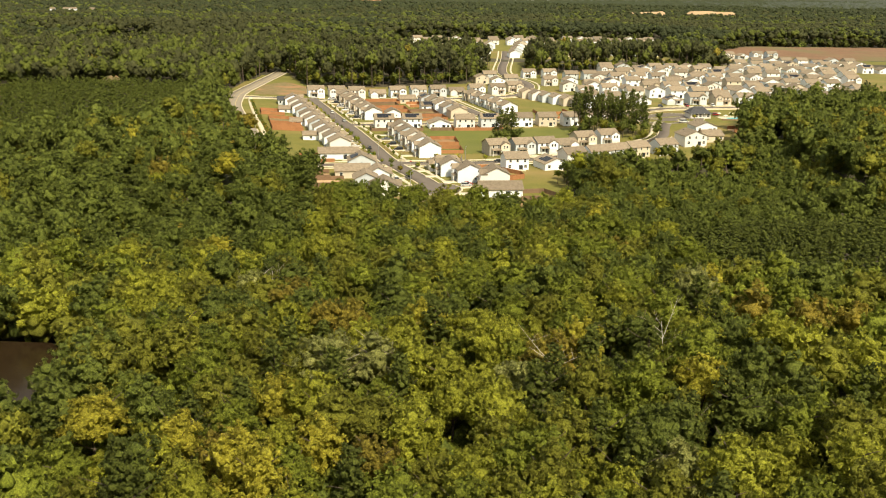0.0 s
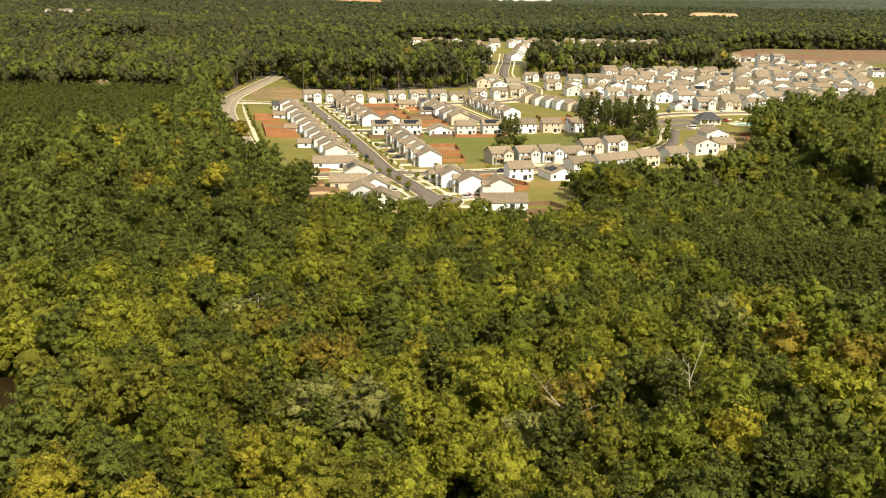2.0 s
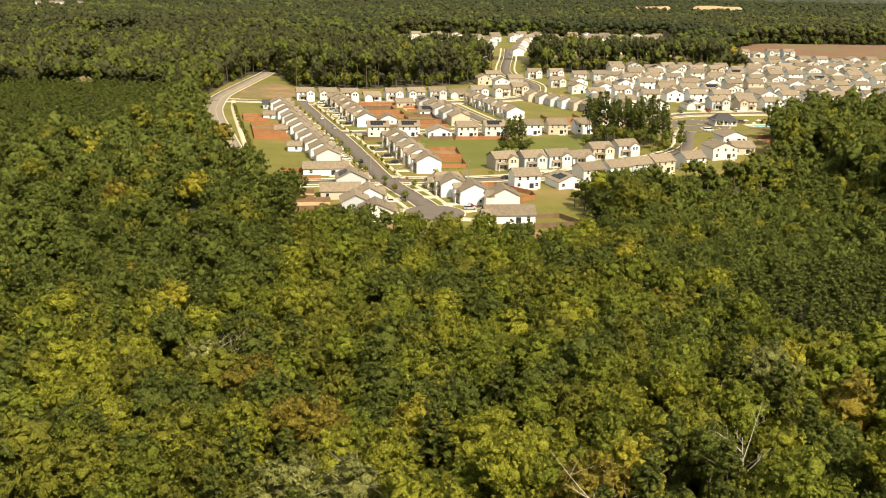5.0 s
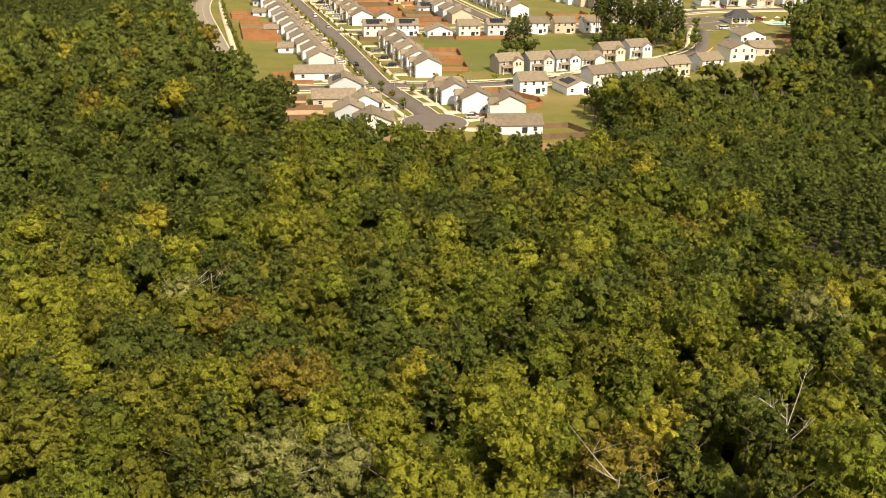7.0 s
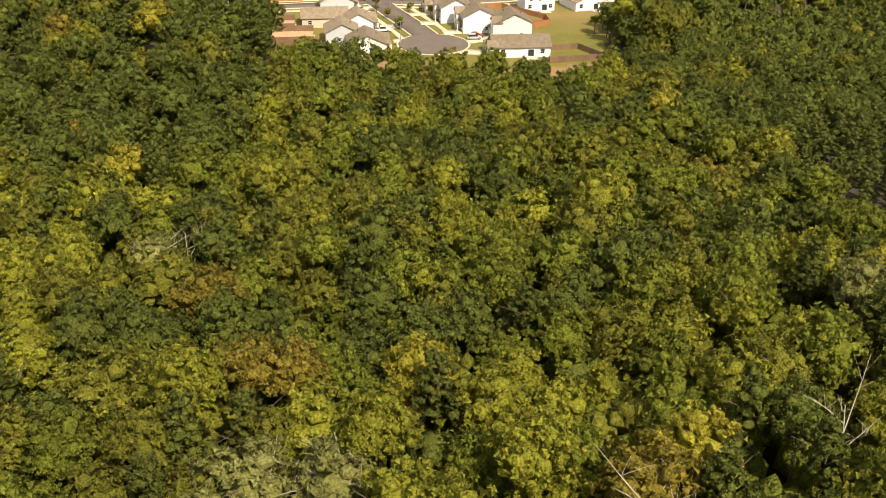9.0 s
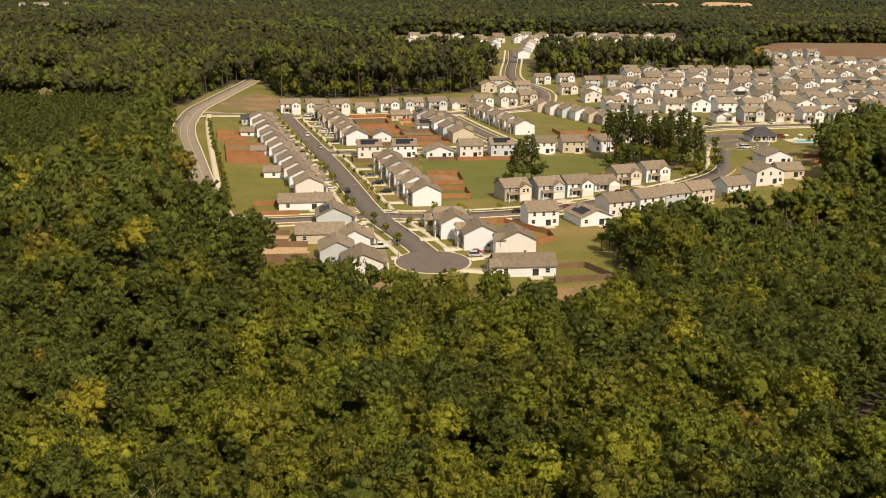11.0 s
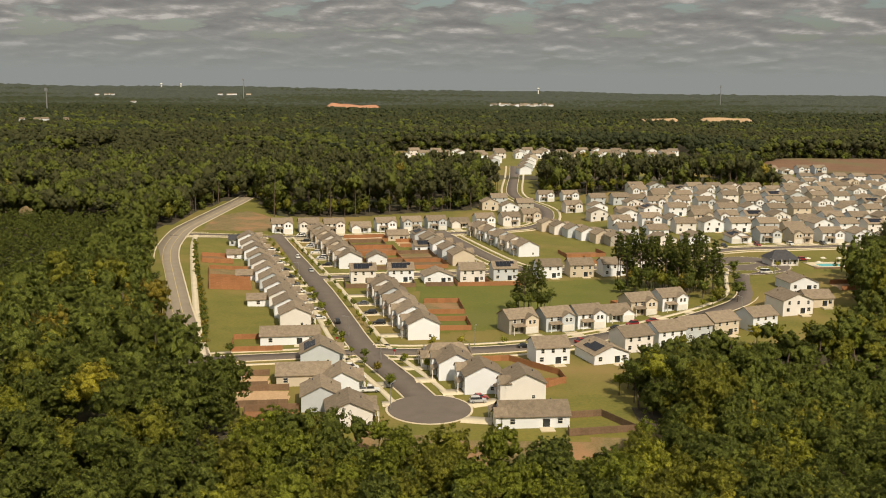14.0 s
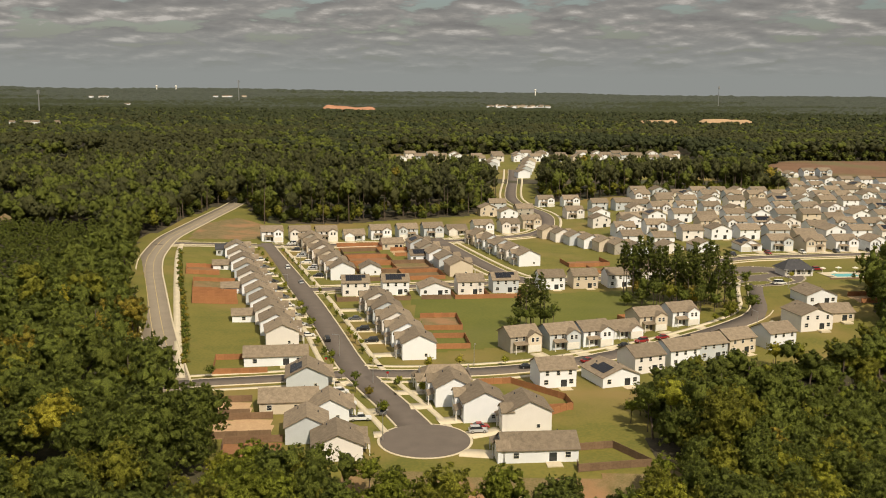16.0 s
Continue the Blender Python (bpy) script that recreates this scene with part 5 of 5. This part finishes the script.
# ---- cars ----
PAINT = {k: surface("car_paint_" + k, a, b, 3.0, 0.3, metal=0.1) for k, a, b in (
    ("white", (0.72, 0.72, 0.70), (0.76, 0.76, 0.74)), ("black", (0.012, 0.012, 0.014), (0.02, 0.02, 0.022)), ("silver", (0.40, 0.41, 0.42), (0.46, 0.47, 0.48)),
    ("red", (0.25, 0.015, 0.015), (0.32, 0.02, 0.02)), ("grey", (0.10, 0.105, 0.11), (0.14, 0.145, 0.15)), ("blue", (0.03, 0.06, 0.14), (0.04, 0.08, 0.18)))}
TYRE = surface("tyre_rubber", (0.012, 0.012, 0.012), (0.02, 0.02, 0.02), 4.0, 0.9)
RIM = surface("alloy_rim", (0.5, 0.5, 0.5), (0.6, 0.6, 0.6), 4.0, 0.35, metal=0.8)
LAMP = surface("headlight_lens", (0.7, 0.7, 0.68), (0.8, 0.8, 0.78), 4.0, 0.2)


def extrude_profile(prof, half, taper=0.0):
    """A closed side profile (x, z) drawn out to both sides; taper narrows it towards the top."""
    bm = bmesh.new()
    zs = [z for _, z in prof]
    lo, hi = min(zs), max(zs)
    sides = []
    for s in (-1, 1):
        sides.append([bm.verts.new((x, s * (half - taper * (z - lo) / (hi - lo)), z)) for x, z in prof])
    bm.faces.new(sides[0])
    bm.faces.new(sides[1][::-1])
    n = len(prof)
    for i in range(n):
        j = (i + 1) % n
        bm.faces.new((sides[0][j], sides[0][i], sides[1][i], sides[1][j]))
    bmesh.ops.recalc_face_normals(bm, faces=bm.faces)
    return bm


def wheel_mesh(r, w):
    bm = bmesh.new()
    bmesh.ops.create_cone(bm, cap_ends=True, segments=14, radius1=r, radius2=r, depth=w, matrix=Matrix.Rotation(radians(90), 4, "X"))
    return bm


CAR_WORDS = {"suv": "sport utility car", "sedan": "saloon car", "pickup": "pickup truck", "van": "van"}


def car(x, y, turn, paint="white", kind="suv"):
    z = float(terrain(x, y)) + 0.22
    e = thing("pickup_truck" if kind == "pickup" else "car", pose(x, y, z, 0, 0, turn), f"{paint} {CAR_WORDS[kind]} parked by a house", "car", "parked cars")
    ln = {"suv": 2.35, "sedan": 2.35, "pickup": 2.95, "van": 2.6}[kind]
    top = {"suv": 1.72, "sedan": 1.45, "pickup": 1.85, "van": 2.0}[kind]
    belt = {"suv": 1.02, "sedan": 0.9, "pickup": 1.08, "van": 1.1}[kind]
    body = [(-ln, 0.35), (-ln + 0.05, belt - 0.05), (-ln + 0.25, belt), (0.9, belt), (ln - 0.25, belt - 0.18), (ln, belt - 0.4), (ln, 0.35)]
    shared_part(("body", kind, paint), "body", lambda: extrude_profile(body, 0.93, 0.06), PAINT[paint], e)
    cab = {"suv": [(-ln + 0.2, belt), (-ln + 0.45, top), (0.35, top), (1.15, belt)], "sedan": [(-1.75, belt), (-1.0, top), (0.3, top), (1.1, belt)],
           "pickup": [(-0.75, belt), (-0.6, top), (0.75, top), (1.35, belt)], "van": [(-ln + 0.1, belt), (-ln + 0.2, top), (1.0, top), (1.8, belt)]}[kind]
    shared_part(("cab", kind), "cab_glass", lambda: extrude_profile(cab, 0.85, 0.16), GLASS, e)
    (ax, _), (bx, bz), (cx, _), (dx, _) = cab
    shared_part(("top", kind, paint), "roof", lambda: extrude_profile([(bx - 0.03, bz - 0.07), (bx, bz + 0.04), (cx, bz + 0.04), (cx + 0.06, bz - 0.07)], 0.72, 0.04), PAINT[paint], e)
    for px in (-ln * 0.62, ln * 0.64):
        for s in (-1, 1):
            t = shared_part("wheel", "wheel", lambda: wheel_mesh(0.36, 0.24), TYRE, e, pose(px, s * 0.83, 0.36))
            shared_part("rim", "rim", lambda: wheel_mesh(0.22, 0.26), RIM, t)
    for s in (-0.65, 0.65):
        shared_part(("lamp", kind), "headlight", lambda: box(-0.06, 0.03, -0.18, 0.18, -0.08, 0.08), LAMP, e, pose(ln, s, belt - 0.45))
    if kind == "pickup":
        shared_part("bed", "truck_bed", lambda: box(-2.75, -0.9, -0.75, 0.75, 1.06, 1.10), DARK_ROOF, e)
    return e


car(-18.6, 246, 8, "white", "pickup")
car(-22.8, 257.5, 8, "white", "suv")
car(-25.8, 267.5, 10, "white", "suv")
car(11.2, 238.2, 8, "silver", "suv")
car(11.8, 241.2, 8, "red", "sedan")
car(-13.6, 251.5, 108, "grey", "suv")
for i, (c, k) in enumerate((("white", "sedan"), ("white", "sedan"), ("silver", "sedan"), ("white", "suv"), ("grey", "suv"), ("black", "suv"), ("black", "sedan"), ("white", "suv"), ("grey", "sedan"), ("white", "pickup"))):
    car(-43.0 - 4.45 * i, 330.5 + 14.9 * i, 14, c, k)
for i, (c, k) in enumerate((("black", "suv"), ("black", "suv"), ("grey", "sedan"))):
    car(-17.0 - 4.1 * (i + 1), 308 + 15.8 * (i + 1), 189, c, k)
for i, (c, k) in enumerate((("black", "suv"), ("silver", "sedan"), ("white", "suv"), ("silver", "sedan"), ("black", "suv"), ("white", "sedan"))):
    car(-52.5 - 4.7 * i, 436 + 15.6 * i, 190, c, k)
    if i % 2:
        car(-52.5 - 4.7 * i, 439.5 + 15.6 * i, 190, "white", "suv")
car(-36.0, 325, 104, "black", "suv")
car(-58, 421, 106, "silver", "sedan")
car(-68.5, 452, 106, "white", "suv")
car(28, 294.5, 14, "black", "sedan")
car(47.5, 302, 30, "red", "sedan")
car(62.5, 321, 22, "black", "sedan")
car(69, 327, 205, "red", "suv")
car(77, 332, 205, "red", "sedan")
car(136, 360, 8, "black", "suv")
car(139.5, 401, 5, "white", "van")
car(166, 432, 5, "red", "suv")
car(-105, 497, 20, "black", "sedan")
for i in range(6):
    car(140 + i * 17.5, 469 + i * 3.2, -80, ("black", "red", "white", "grey", "black", "white")[i], "suv")

# ---- club house and pool ----
def oval(name, cx, cy, rx, ry, lift, mat, lab):
    sheet(name, np.arange(cx - rx, cx + rx + 1, 1.0), np.arange(cy - ry, cy + ry + 1, 1.0), lift, mat, lab, lambda q, r: ((q - cx) / rx) ** 2 + ((r - cy) / ry) ** 2 < 1)


oval("car_park_kerb", 136, 420, 19.6, 21.6, 0.22, CONCRETE, "pale concrete kerb round the car park")
oval("car_park", 136, 420, 19, 21, 0.26, ASPHALT, "brown-grey asphalt car park and turning loop by the club house")
for cx, cy, rx, ry in ((130, 405, 7, 3.4), (143, 410, 4.5, 5.5), (133, 424, 9, 2.2), (124, 414, 2.5, 5)):
    oval("island_kerb", cx, cy, rx + 0.5, ry + 0.5, 0.32, CONCRETE, "pale kerb round a grass island")
    oval("planted_island", cx, cy, rx, ry, 0.38, LAWN, "grass island in the turning loop")
POOL_Z = float(terrain(172, 418))
WATER = surface("pool_water", (0.12, 0.52, 0.55), (0.16, 0.60, 0.62), 0.6, 0.08)


def club_house(x, y, turn):
    z = float(terrain(x, y)) + 0.2
    e = thing("club_house", pose(x, y, z, 0, 0, turn), "low cream club house under a dark hipped shingle roof", "building")
    part("wall", gable_block(12.5, 9, -1.0, 3.2, 0.1, "x"), WALLS["cream"], e)
    part("roof", gable_roof(12.5, 9, 3.2, 3.2, "x", over=0.9, hip=4.6), DARK_ROOF, e, "dark grey hipped roof")
    for u in (-4.8, -2.4, 0, 2.4, 4.8):
        window_on(e, pose(u, 0, 0.8), 1.3, 1.6)
    for u in (-5.8, -1.9, 1.9, 5.8):
        shared_part("post", "porch_post", lambda: box(-0.12, 0.12, -0.12, 0.12, -0.3, 2.6), TRIM, e, pose(u, -1.0, 0.4))


club_house(153, 418, 8)
pool = thing("swimming_pool", pose(174, 421, POOL_Z + 0.2, 0, 0, 8), "bright turquoise swimming pool in a pale paved deck", "pool")
bm = bmesh.new()
for a in ((-9, -5.4, -7, 7), (5.4, 9, -7, 7), (-5.4, 5.4, -7, -3.6), (-5.4, 5.4, 3.6, 7)):
    add_box(bm, a[0], a[1], a[2], a[3], -0.8, 0.12)
part("deck", bm, CONCRETE, pool, "pale concrete deck")
part("water", box(-5.4, 5.4, -3.6, 3.6, -0.8, -0.02), WATER, pool, "turquoise water")
UMBRELLA = surface("parasol_cloth", (0.7, 0.66, 0.55), (0.75, 0.72, 0.62), 2.0, 0.8)
for u, v in ((-7.5, 5.2), (-7.5, -4.6), (7.2, 4.6), (7.4, -3.6), (0, 5.6)):
    o = thing("parasol", pool.matrix_basis @ pose(u, v, 0.12), "cream cloth parasol on the pool deck", "parasol", "pool parasols")
    bm = bmesh.new()
    bmesh.ops.create_cone(bm, segments=8, radius1=1.4, radius2=0.05, depth=0.6, matrix=Matrix.Translation((0, 0, 2.4)))
    part("canopy", bm, UMBRELLA, o)
    part("pole", box(-0.04, 0.04, -0.04, 0.04, 0, 2.3), TRIM, o)
fence([(164, 411.5), (185, 414.5), (183, 430)], FENCE_OLD, 0.7, "low dark fence round the pool deck")


# ---- street furniture ----
def lamp_post(x, y, turn, h=7.0):
    e = thing("street_lamp", pose(x, y, float(terrain(x, y)), 0, 0, turn), "slender grey street lamp with a short arm", "street lamp", "street lamps")
    def pole():
        bm = bmesh.new()
        bmesh.ops.create_cone(bm, cap_ends=True, segments=8, radius1=0.13, radius2=0.07, depth=h, matrix=Matrix.Translation((0, 0, h / 2)))
        return bm
    shared_part(("pole", h), "pole", pole, RIM, e)
    shared_part("arm", "arm", lambda: box(0, 1.8, -0.05, 0.05, -0.05, 0.05), RIM, e, pose(0, 0, h, 0, -12, 0))
    shared_part("head", "lamp_head", lambda: box(1.5, 2.2, -0.16, 0.16, 0.28, 0.42), RIM, e, pose(0, 0, h))


for x, y, t in ((-17.5, 278, 20), (-12, 232, 60), (12, 297, -80), (-30, 306, 200), (-61, 404, 200), (-62.5, 452, 20), (17.5, 400, 0), (-5, 545, -80), (-92, 470, 200), (111, 338, 130), (141, 395, 180), (60, 303, 120)):
    lamp_post(x, y, t)


def stop_sign(x, y, turn):
    e = thing("stop_sign", pose(x, y, float(terrain(x, y)), 0, 0, turn), "red octagonal road sign on a thin post", "road sign")
    part("post", box(-0.04, 0.04, -0.04, 0.04, 0, 2.6), RIM, e)
    bm = bmesh.new()
    bmesh.ops.create_cone(bm, cap_ends=True, segments=8, radius1=0.42, radius2=0.42, depth=0.04, matrix=pose(0, -0.07, 2.2, 90, 0, 0))
    part("plate", bm, PAINT["red"], e, "red plate")
    part("name_board", box(-0.6, 0.6, -0.02, 0.02, 2.7, 2.95), surface("sign_green", (0.02, 0.16, 0.07), (0.03, 0.2, 0.09), 3.0, 0.5), e, "green name board")


stop_sign(-13.5, 281.5, 0)
stop_sign(-33, 296, 0)

# ---- street trees, hedge, groves ----
for i, (x, y, k, r, h) in enumerate(((-16.0, 272, "dark", 1.1, 5.5), (-11.5, 262.5, "orange", 1.1, 4.0), (-6.8, 249, "green", 1.3, 4.6), (-3, 268, "light", 1.2, 4.0), (-10, 276, "light", 0.9, 3.2),
                                     (-52.5, 280.5, "dark", 1.2, 4.4), (-66, 279, "green", 1.0, 4.0), (-51.5, 372, "light", 1.2, 4.0), (-48.5, 362, "dark", 1.1, 4.0), (-43.8, 344, "green", 1.3, 4.0),
                                     (-26, 303, "green", 1.0, 3.0), (9, 292, "yellow", 1.0, 4.2), (15, 293.5, "yellow", 1.1, 4.4), (23, 297, "light", 1.0, 3.6), (1, 292, "yellow", 0.9, 3.4),
                                     (-32.5, 350, "dark", 0.9, 3.4), (-28.5, 330, "light", 0.8, 3.0), (-24, 318, "light", 0.8, 3.0), (113, 352, "green", 1.2, 4.5), (118, 366, "green", 1.2, 4.8), (100, 351, "light", 1.0, 4),
                                     (131, 404, "green", 1.2, 4.0), (148, 412, "yellow", 1.0, 3.5), (125, 380, "dark", 1.4, 6.5), (127, 396, "dark", 1.6, 8.0))):
    while on_road(np.array((x, y))):
        x -= 1.5
    tree(x, y, k, r * 1.35, h, "round", "street trees")
verge = curve_points(MAIN, 12.5)
for i, ((px, py), (qx, qy)) in enumerate(zip(verge[3:-2], verge[4:-1])):
    ln = math.hypot(qx - px, qy - py)
    for side in (-1, 1):
        tx, ty = px + side * (qy - py) / ln * 6.1, py - side * (qx - px) / ln * 6.1 + rng.uniform(-2, 2)
        if not on_road(np.array((tx, ty))):
            tree(tx, ty, ("dark", "green", "light")[i % 3], rng.uniform(0.8, 1.15), rng.uniform(3.0, 4.2), "tall", "street trees")
for i, (dx, dy) in enumerate(((0, 0), (-3.4, 2.2), (3.6, 1.8), (1.0, 5.0), (-1.8, -3.0), (4.6, -2.2), (-4.8, -1.0), (6.5, 3.5))):
    if i < 6:
        tree(33 + dx, 341 + dy, "pine", rng.uniform(2.4, 3.2), rng.uniform(15.5, 21), "pine", "grove pines", reach=1.15)
    tree(33 + dx * 1.25, 339 + dy * 0.9, "dark" if i % 3 else "pine", rng.uniform(2.2, 3.1), rng.uniform(6.5, 10.5), "round", "grove trees")
for i in range(32):
    x, y = 78 + (i % 8) * 4.6 + rng.uniform(-1.6, 1.6), 392 - (i % 8) * 3.2 + (i // 8) * 5.5 + rng.uniform(-1.6, 1.6)
    tree(x, y, "pine" if i % 3 else "dark", rng.uniform(2.5, 3.6), rng.uniform(16, 26.5), "pine", "grove pines", reach=1.25)
    if i % 3:
        tree(x + rng.uniform(-3, 3), y - 2.5, "dark" if i % 4 else "orange", rng.uniform(2.2, 3.2), rng.uniform(7, 13), "tall", "grove trees")
for i in range(9):
    x, y = 74 + i * 5 + rng.uniform(-1, 1), 386 - i * 3.5 + rng.uniform(-2.5, 1.5)
    tree(x, y, ("dark", "pine", "dark", "olive")[i % 4], rng.uniform(2.6, 3.6), rng.uniform(6, 11), "round", "grove trees")
for x, y, k, r, h in ((57, 231, "light", 3.8, 18.5), (60, 238, "dark", 3.4, 16), (53.5, 240, "dark", 2.8, 12), (64, 232, "dark", 4.2, 18), (66, 239, "green", 3.8, 14), (60, 246, "dark", 2.6, 7),
                      (70, 236, "dark", 4.4, 19), (54, 252, "dark", 2.6, 9), (50.5, 246, "green", 2.2, 7), (67, 255, "dark", 2.6, 6.5), (75, 244, "dark", 3.6, 12), (73, 262, "green", 2.4, 5.5),
                      (80, 268, "dark", 2.4, 5.5), (61, 224, "dark", 3.6, 13), (70, 226, "green", 3.8, 15), (104, 297, "yellow", 3.0, 8.5),
                      (165, 352, "dark", 4.6, 17), (169, 362, "dark", 4.8, 20), (173, 374, "dark", 5.0, 21), (179, 388, "pine", 4.6, 21), (172, 348, "dark", 4.8, 19), (183, 376, "dark", 5.0, 22), (190, 394, "dark", 4.6, 20),
                      (-105, 336, "dark", 5.5, 16), (-108, 326, "orange", 5.0, 15), (-101, 317, "dark", 5.4, 16), (-113, 347, "olive", 5.0, 16), (-97, 306, "orange", 4.6, 14), (-95, 297, "dark", 5.0, 16),
                      (-30, 205, "dark", 3.5, 12.5), (-24, 204, "dark", 3.6, 13), (-18, 203, "dark", 3.4, 12.5), (-13, 201, "green", 3.2, 12), (-8, 199.5, "dark", 3.0, 10.5), (-2, 198, "green", 3.0, 9), (27.5, 197, "dark", 4.0, 11)):
    tree(x, y, k, r, h, "tall" if h > 12 else "round", "wood edge trees")


def hedge():
    """A planted strip of small russet and green shrubs along the through road."""
    p = curve_points([(-76, 295), (-82.5, 325), (-117, 448), (-122.5, 472)], 1.9)
    off = rng.uniform(-0.9, 0.9, p.shape)
    r = rng.uniform(0.7, 1.25, len(p))
    t = [template(4, 3, 6, 0.2, "round") for _ in range(5)]
    k = np.where(rng.uniform(0, 1, len(p)) < 0.45, 4, 0)
    woods("shrub_strip", "strip of small russet and dark green shrubs", t, p[:, 0] + off[:, 0], p[:, 1] + off[:, 1], r, r * 1.5, k, ALL_LEAVES)


hedge()

# ---- the woods' own details ----
def bare_tree(x, y, h, lean, label="dead bleached tree with bare branches"):
    e = thing("dead_tree", pose(x, y, float(terrain(x, y)), lean, lean * 0.6, rng.uniform(0, 360)), label, "tree", "dead trees")
    o = new("trunk", trunk_mesh(0.15, h - 1.5, 9, PALE_BARK, bare=True))
    o.parent = e


bare_tree(22, 2, 18.5, 3)
bare_tree(23.5, 3.5, 16, -4)
bare_tree(47, 13, 19, 5)
bare_tree(-9, 8, 17.5, 2)
bare_tree(-20, 6, 17, -6)
bare_tree(-47, 73, 18, 3)
bare_tree(-43, 76, 18, -3)
bare_tree(-64, 16, 9, 40, "fallen bleached tree lying against the bank")
bare_tree(-68, 18, 8, -52, "fallen bleached tree lying against the bank")
POND_WATER = surface("pond_water", (0.020, 0.0125, 0.006), (0.028, 0.018, 0.009), 0.08, 0.2)
POND_WATER.node_tree.nodes["Principled BSDF"].inputs["Specular IOR Level"].default_value = 0.2
tagged(new("pond_water", mesh_from("pond_water", [(p, q, -4.6) for p, q in POND], [tuple(range(len(POND)))], [POND_WATER])), "still brown pond among the trees", "pond", kind="structure")
disc("soil_patch", GLADE[0], GLADE[1], 4.5, 0.15, CLAY, "bare orange soil between the trees")
disc("soil_patch", -94, 101, 7, 0.15, CLAY, "bare orange soil between the trees")

# ---- far landmarks ----
def graded_slope(x0, x1, y0, y1, z0, z1, mat, lab):
    """Building land cut into a hillside that faces the camera."""
    gx, gy = np.meshgrid(np.linspace(x0, x1, 30), np.linspace(y0, y1, 12))
    t = (gy - y0) / (y1 - y0)
    wave = np.array([noise.noise((p / 40, q / 40, 4.4)) for p, q in zip(gx.ravel(), gy.ravel())]).reshape(gx.shape)
    edge = np.minimum(1, np.minimum(gx - x0, x1 - gx) / (0.18 * (x1 - x0)))
    z = terrain(gx, gy) + z0 + (z1 - z0) * t * edge + wave * 5.5
    v = np.stack([gx, gy, z], -1).reshape(-1, 3)
    i = (np.arange(11)[:, None] * 30 + np.arange(29)).ravel()
    f = np.stack([i, i + 1, i + 31, i + 30], -1)
    tagged(new("cleared_land", mesh_from("cleared_land", v, f, [mat])), lab, "cleared land", kind="structure")


graded_slope(-330, -150, 2560, 2640, 6, 25, surface("orange_earth", (0.40, 0.19, 0.10), (0.52, 0.27, 0.16), 0.02, 0.95), "orange graded building land far off")
graded_slope(375, 480, 1900, 2010, 4, 19, SAND, "pale graded building land far off")
graded_slope(500, 640, 1915, 2030, 4, 19, SAND, "pale graded building land far off")
LAKE = BARE[3]
tagged(new("lake_water", mesh_from("lake_water", [(p, q, 3.2) for p, q in LAKE], [tuple(range(len(LAKE)))], [surface("lake_water", (0.05, 0.05, 0.042), (0.06, 0.058, 0.05), 0.01, 0.15)])),
       "still grey-brown lake in the woods", "lake", kind="structure")
sheet("dry_clearing", np.arange(-300, -234, 6.0), np.arange(560, 622, 6.0), 0.3, ROUGH_GRASS, "dry straw-coloured clearing in the woods", lambda q, r: inside(BARE[2], q, r))


def mast(x, y, h, base=0.0):
    e = thing("radio_mast", pose(x, y, float(terrain(x, y)) + base), "tall thin pale steel mast above the woods", "mast", "masts")
    bm = bmesh.new()
    bmesh.ops.create_cone(bm, cap_ends=True, segments=8, radius1=1.6, radius2=1.0, depth=h, matrix=Matrix.Translation((0, 0, h / 2)))
    part("pole", bm, RIM, e)
    part("antenna_rack", box(-2.6, 2.6, -2.6, 2.6, h - 8, h - 1), RIM, e)


mast(-885, 2230, 62)
mast(-700, 3500, 85)
mast(980, 3600, 80)


def water_tower(x, y, h):
    e = thing("water_tower", pose(x, y, float(terrain(x, y))), "white water tower on the horizon", "water tower", "water towers")
    bm = bmesh.new()
    bmesh.ops.create_uvsphere(bm, u_segments=14, v_segments=8, radius=5.5, matrix=Matrix.Translation((0, 0, h)) @ Matrix.Diagonal((1, 1, 0.8, 1)))
    part("tank", bm, TRIM, e)
    bm = bmesh.new()
    bmesh.ops.create_cone(bm, cap_ends=True, segments=10, radius1=3.5, radius2=2.6, depth=h, matrix=Matrix.Translation((0, 0, h / 2)))
    part("stem", bm, TRIM, e)


for x, y in ((-1320, 4700), (-1235, 4720), (430, 4700)):
    water_tower(x, y, 42)
for i in range(26):
    x, y = 140 + (i % 13) * 15 + rng.uniform(-3, 3), 3020 + (i // 13) * 60 + rng.uniform(-25, 25)
    e = house(x, y, rng.uniform(-20, 30), 13, 12, 5.5, 3.0, "y" if i % 2 else "x", PALETTE[i % 7], rich=False, group="far-off estate houses")
    e.matrix_basis = Matrix.Translation((0, 0, 12 + rng.uniform(0, 4))) @ e.matrix_basis
for x, y, w, n in ((-650, 1531, 8, 4), (-1290, 3734, 15, 3), (-907, 2921, 15, 1), (-890, 3985, 17, 4)):
    for i in range(n):
        e = house(x + i * w * (1.3 + 0.7 * (i % 2)), y + i * 18, rng.uniform(-14, 14), w * (1 + 0.3 * (i % 3)), w * 0.6, 4.0, 2.0, "x", ("white", "cream", "white", "tan")[i], rich=False, group="far-off sheds")
        e.matrix_basis = Matrix.Translation((0, 0, 15)) @ e.matrix_basis
